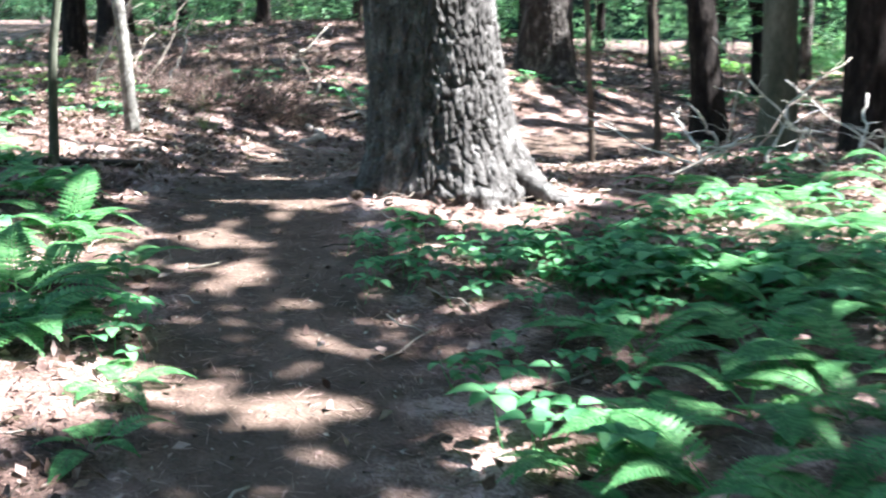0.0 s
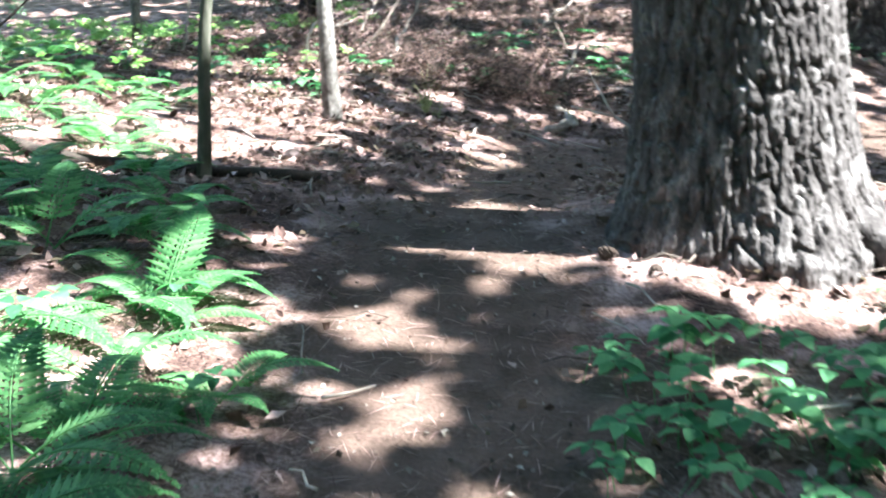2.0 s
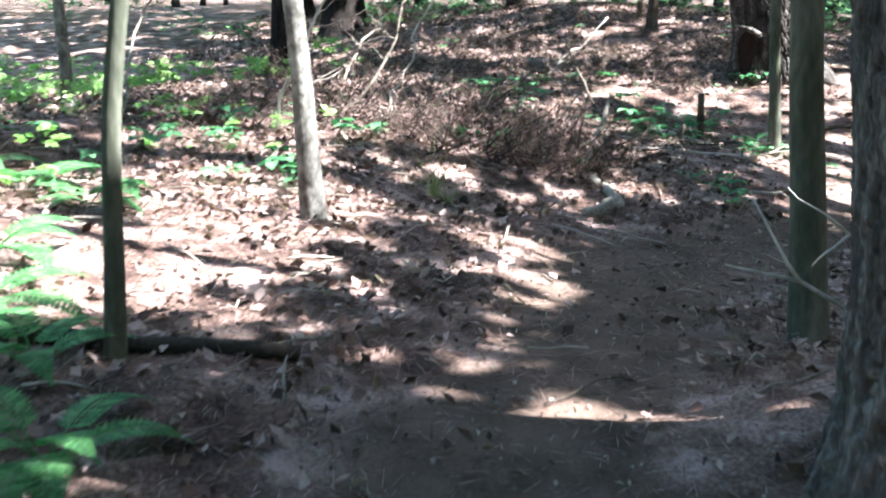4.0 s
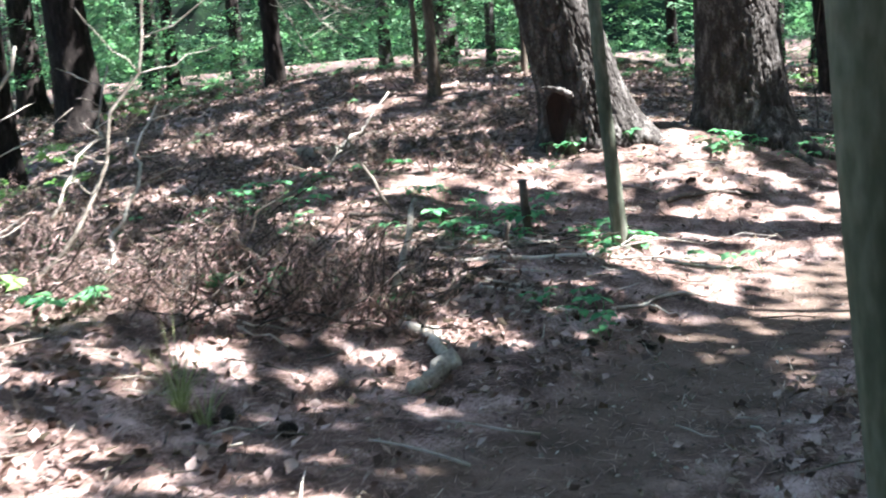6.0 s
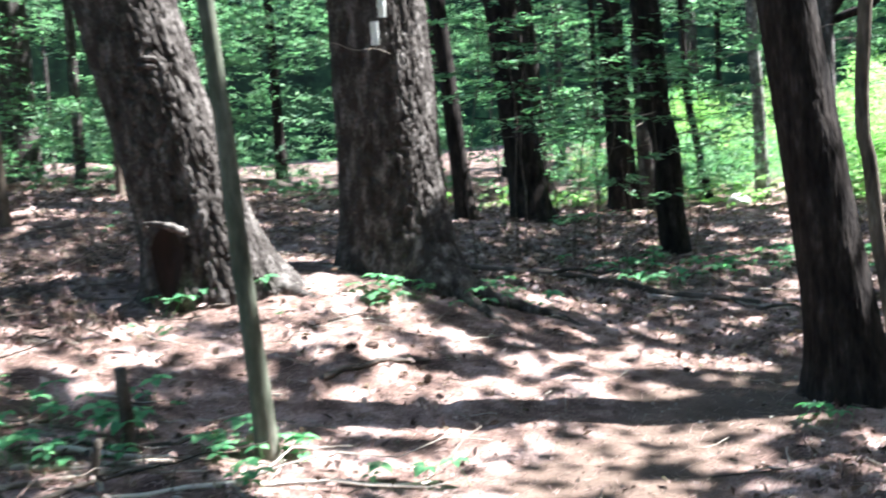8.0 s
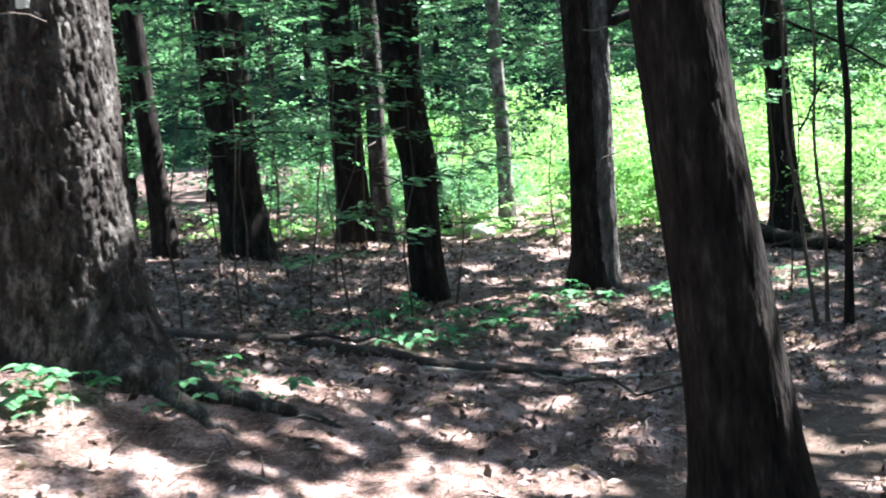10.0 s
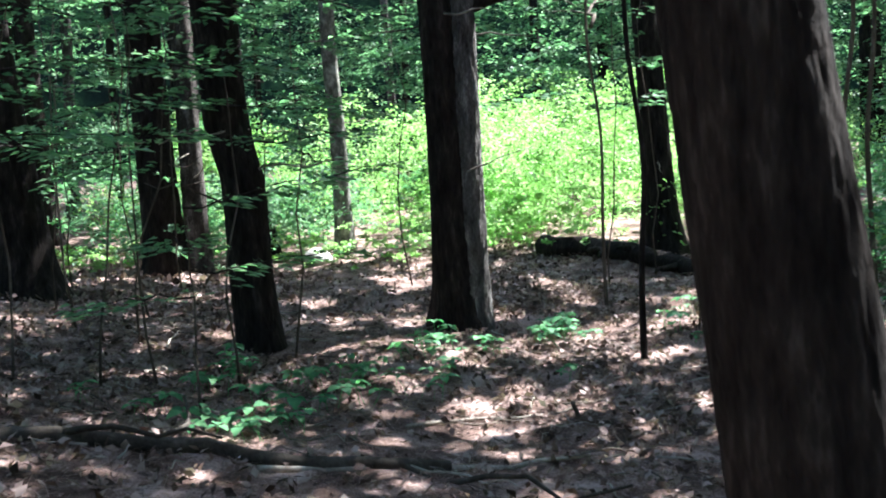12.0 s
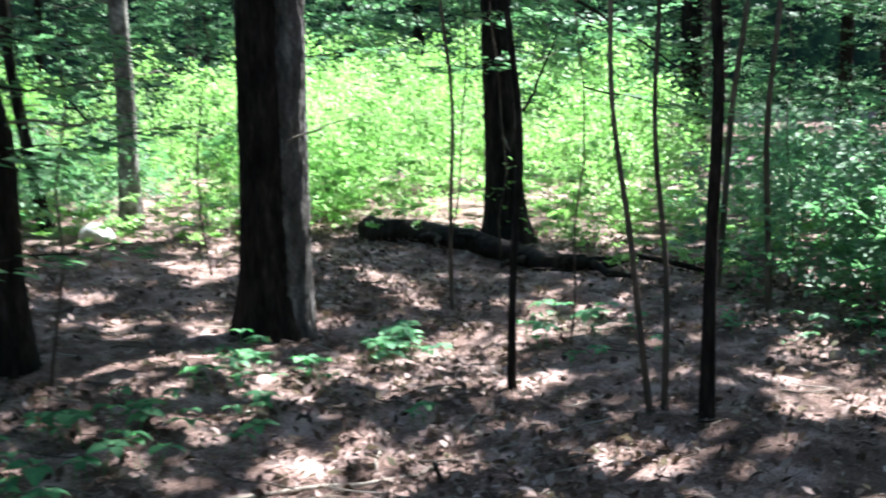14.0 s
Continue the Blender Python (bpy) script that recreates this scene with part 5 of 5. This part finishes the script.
    tagged(new("twig_litter", mesh_of("twig_litter", *joined(pcs), TWIG_GREY)), "small grey twigs strewn over the ground", "twigs", kind="stuff")
litter()
low = [(7.4 + own.uniform(-1.8, 2.0), 26.6 + own.uniform(-1.3, 1.6), -0.05, own.uniform(0.3, 0.6), 0.3) for k in range(30)]
low += [(6.2 + own.uniform(-1.6, 1.6), 26.2 + own.uniform(-1.2, 1.6), -0.05, own.uniform(0.3, 0.6), 0.35) for k in range(26)]
low += [(-6.0 + own.uniform(-2.2, 1.6), 14.5 + own.uniform(-3.5, 4.5), -0.05, own.uniform(0.3, 0.6), 0.35) for k in range(30)]
low += [(-4.3 + own.uniform(-1.3, 1.0), 10.6 + own.uniform(-1.2, 1.8), -0.05, own.uniform(0.2, 0.45), 0.28) for k in range(16)]
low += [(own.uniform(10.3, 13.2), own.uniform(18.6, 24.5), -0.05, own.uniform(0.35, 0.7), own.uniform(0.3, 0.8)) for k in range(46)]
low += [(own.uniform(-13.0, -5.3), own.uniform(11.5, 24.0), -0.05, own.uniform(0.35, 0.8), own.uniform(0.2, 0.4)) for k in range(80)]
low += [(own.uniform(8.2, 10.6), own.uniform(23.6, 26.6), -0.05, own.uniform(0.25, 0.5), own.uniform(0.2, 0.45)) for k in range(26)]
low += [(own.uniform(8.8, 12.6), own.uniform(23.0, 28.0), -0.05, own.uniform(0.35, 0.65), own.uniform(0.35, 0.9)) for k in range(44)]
slope = [(own.uniform(-8.0, 4.5), own.uniform(27.0, 33.0), -0.05, own.uniform(0.3, 0.8), own.uniform(0.25, 0.7)) for k in range(60)]
slope += [(own.uniform(-5.5, 0.5), own.uniform(15.0, 22.0), -0.03, own.uniform(0.12, 0.3), own.uniform(0.15, 0.35)) for k in range(22)]
leaf_cloud("slope_plants", "small green plants on the litter of the rise", slope, 900, 0.06, TREE_LEAF, 47, "plants", spray=(0.15, 0.12, 0.05))
# Leaf colour carries painted sun, as on the clearing shrubs.
leaf_cloud("low_green_plants", "low green plants covering the forest floor, paled to stand for sun", low, 1000, 0.056, SUNLIT_LEAF, 46, "plants", spray=(0.15, 0.12, 0.05), tilt=0.3, jitter=0.5)
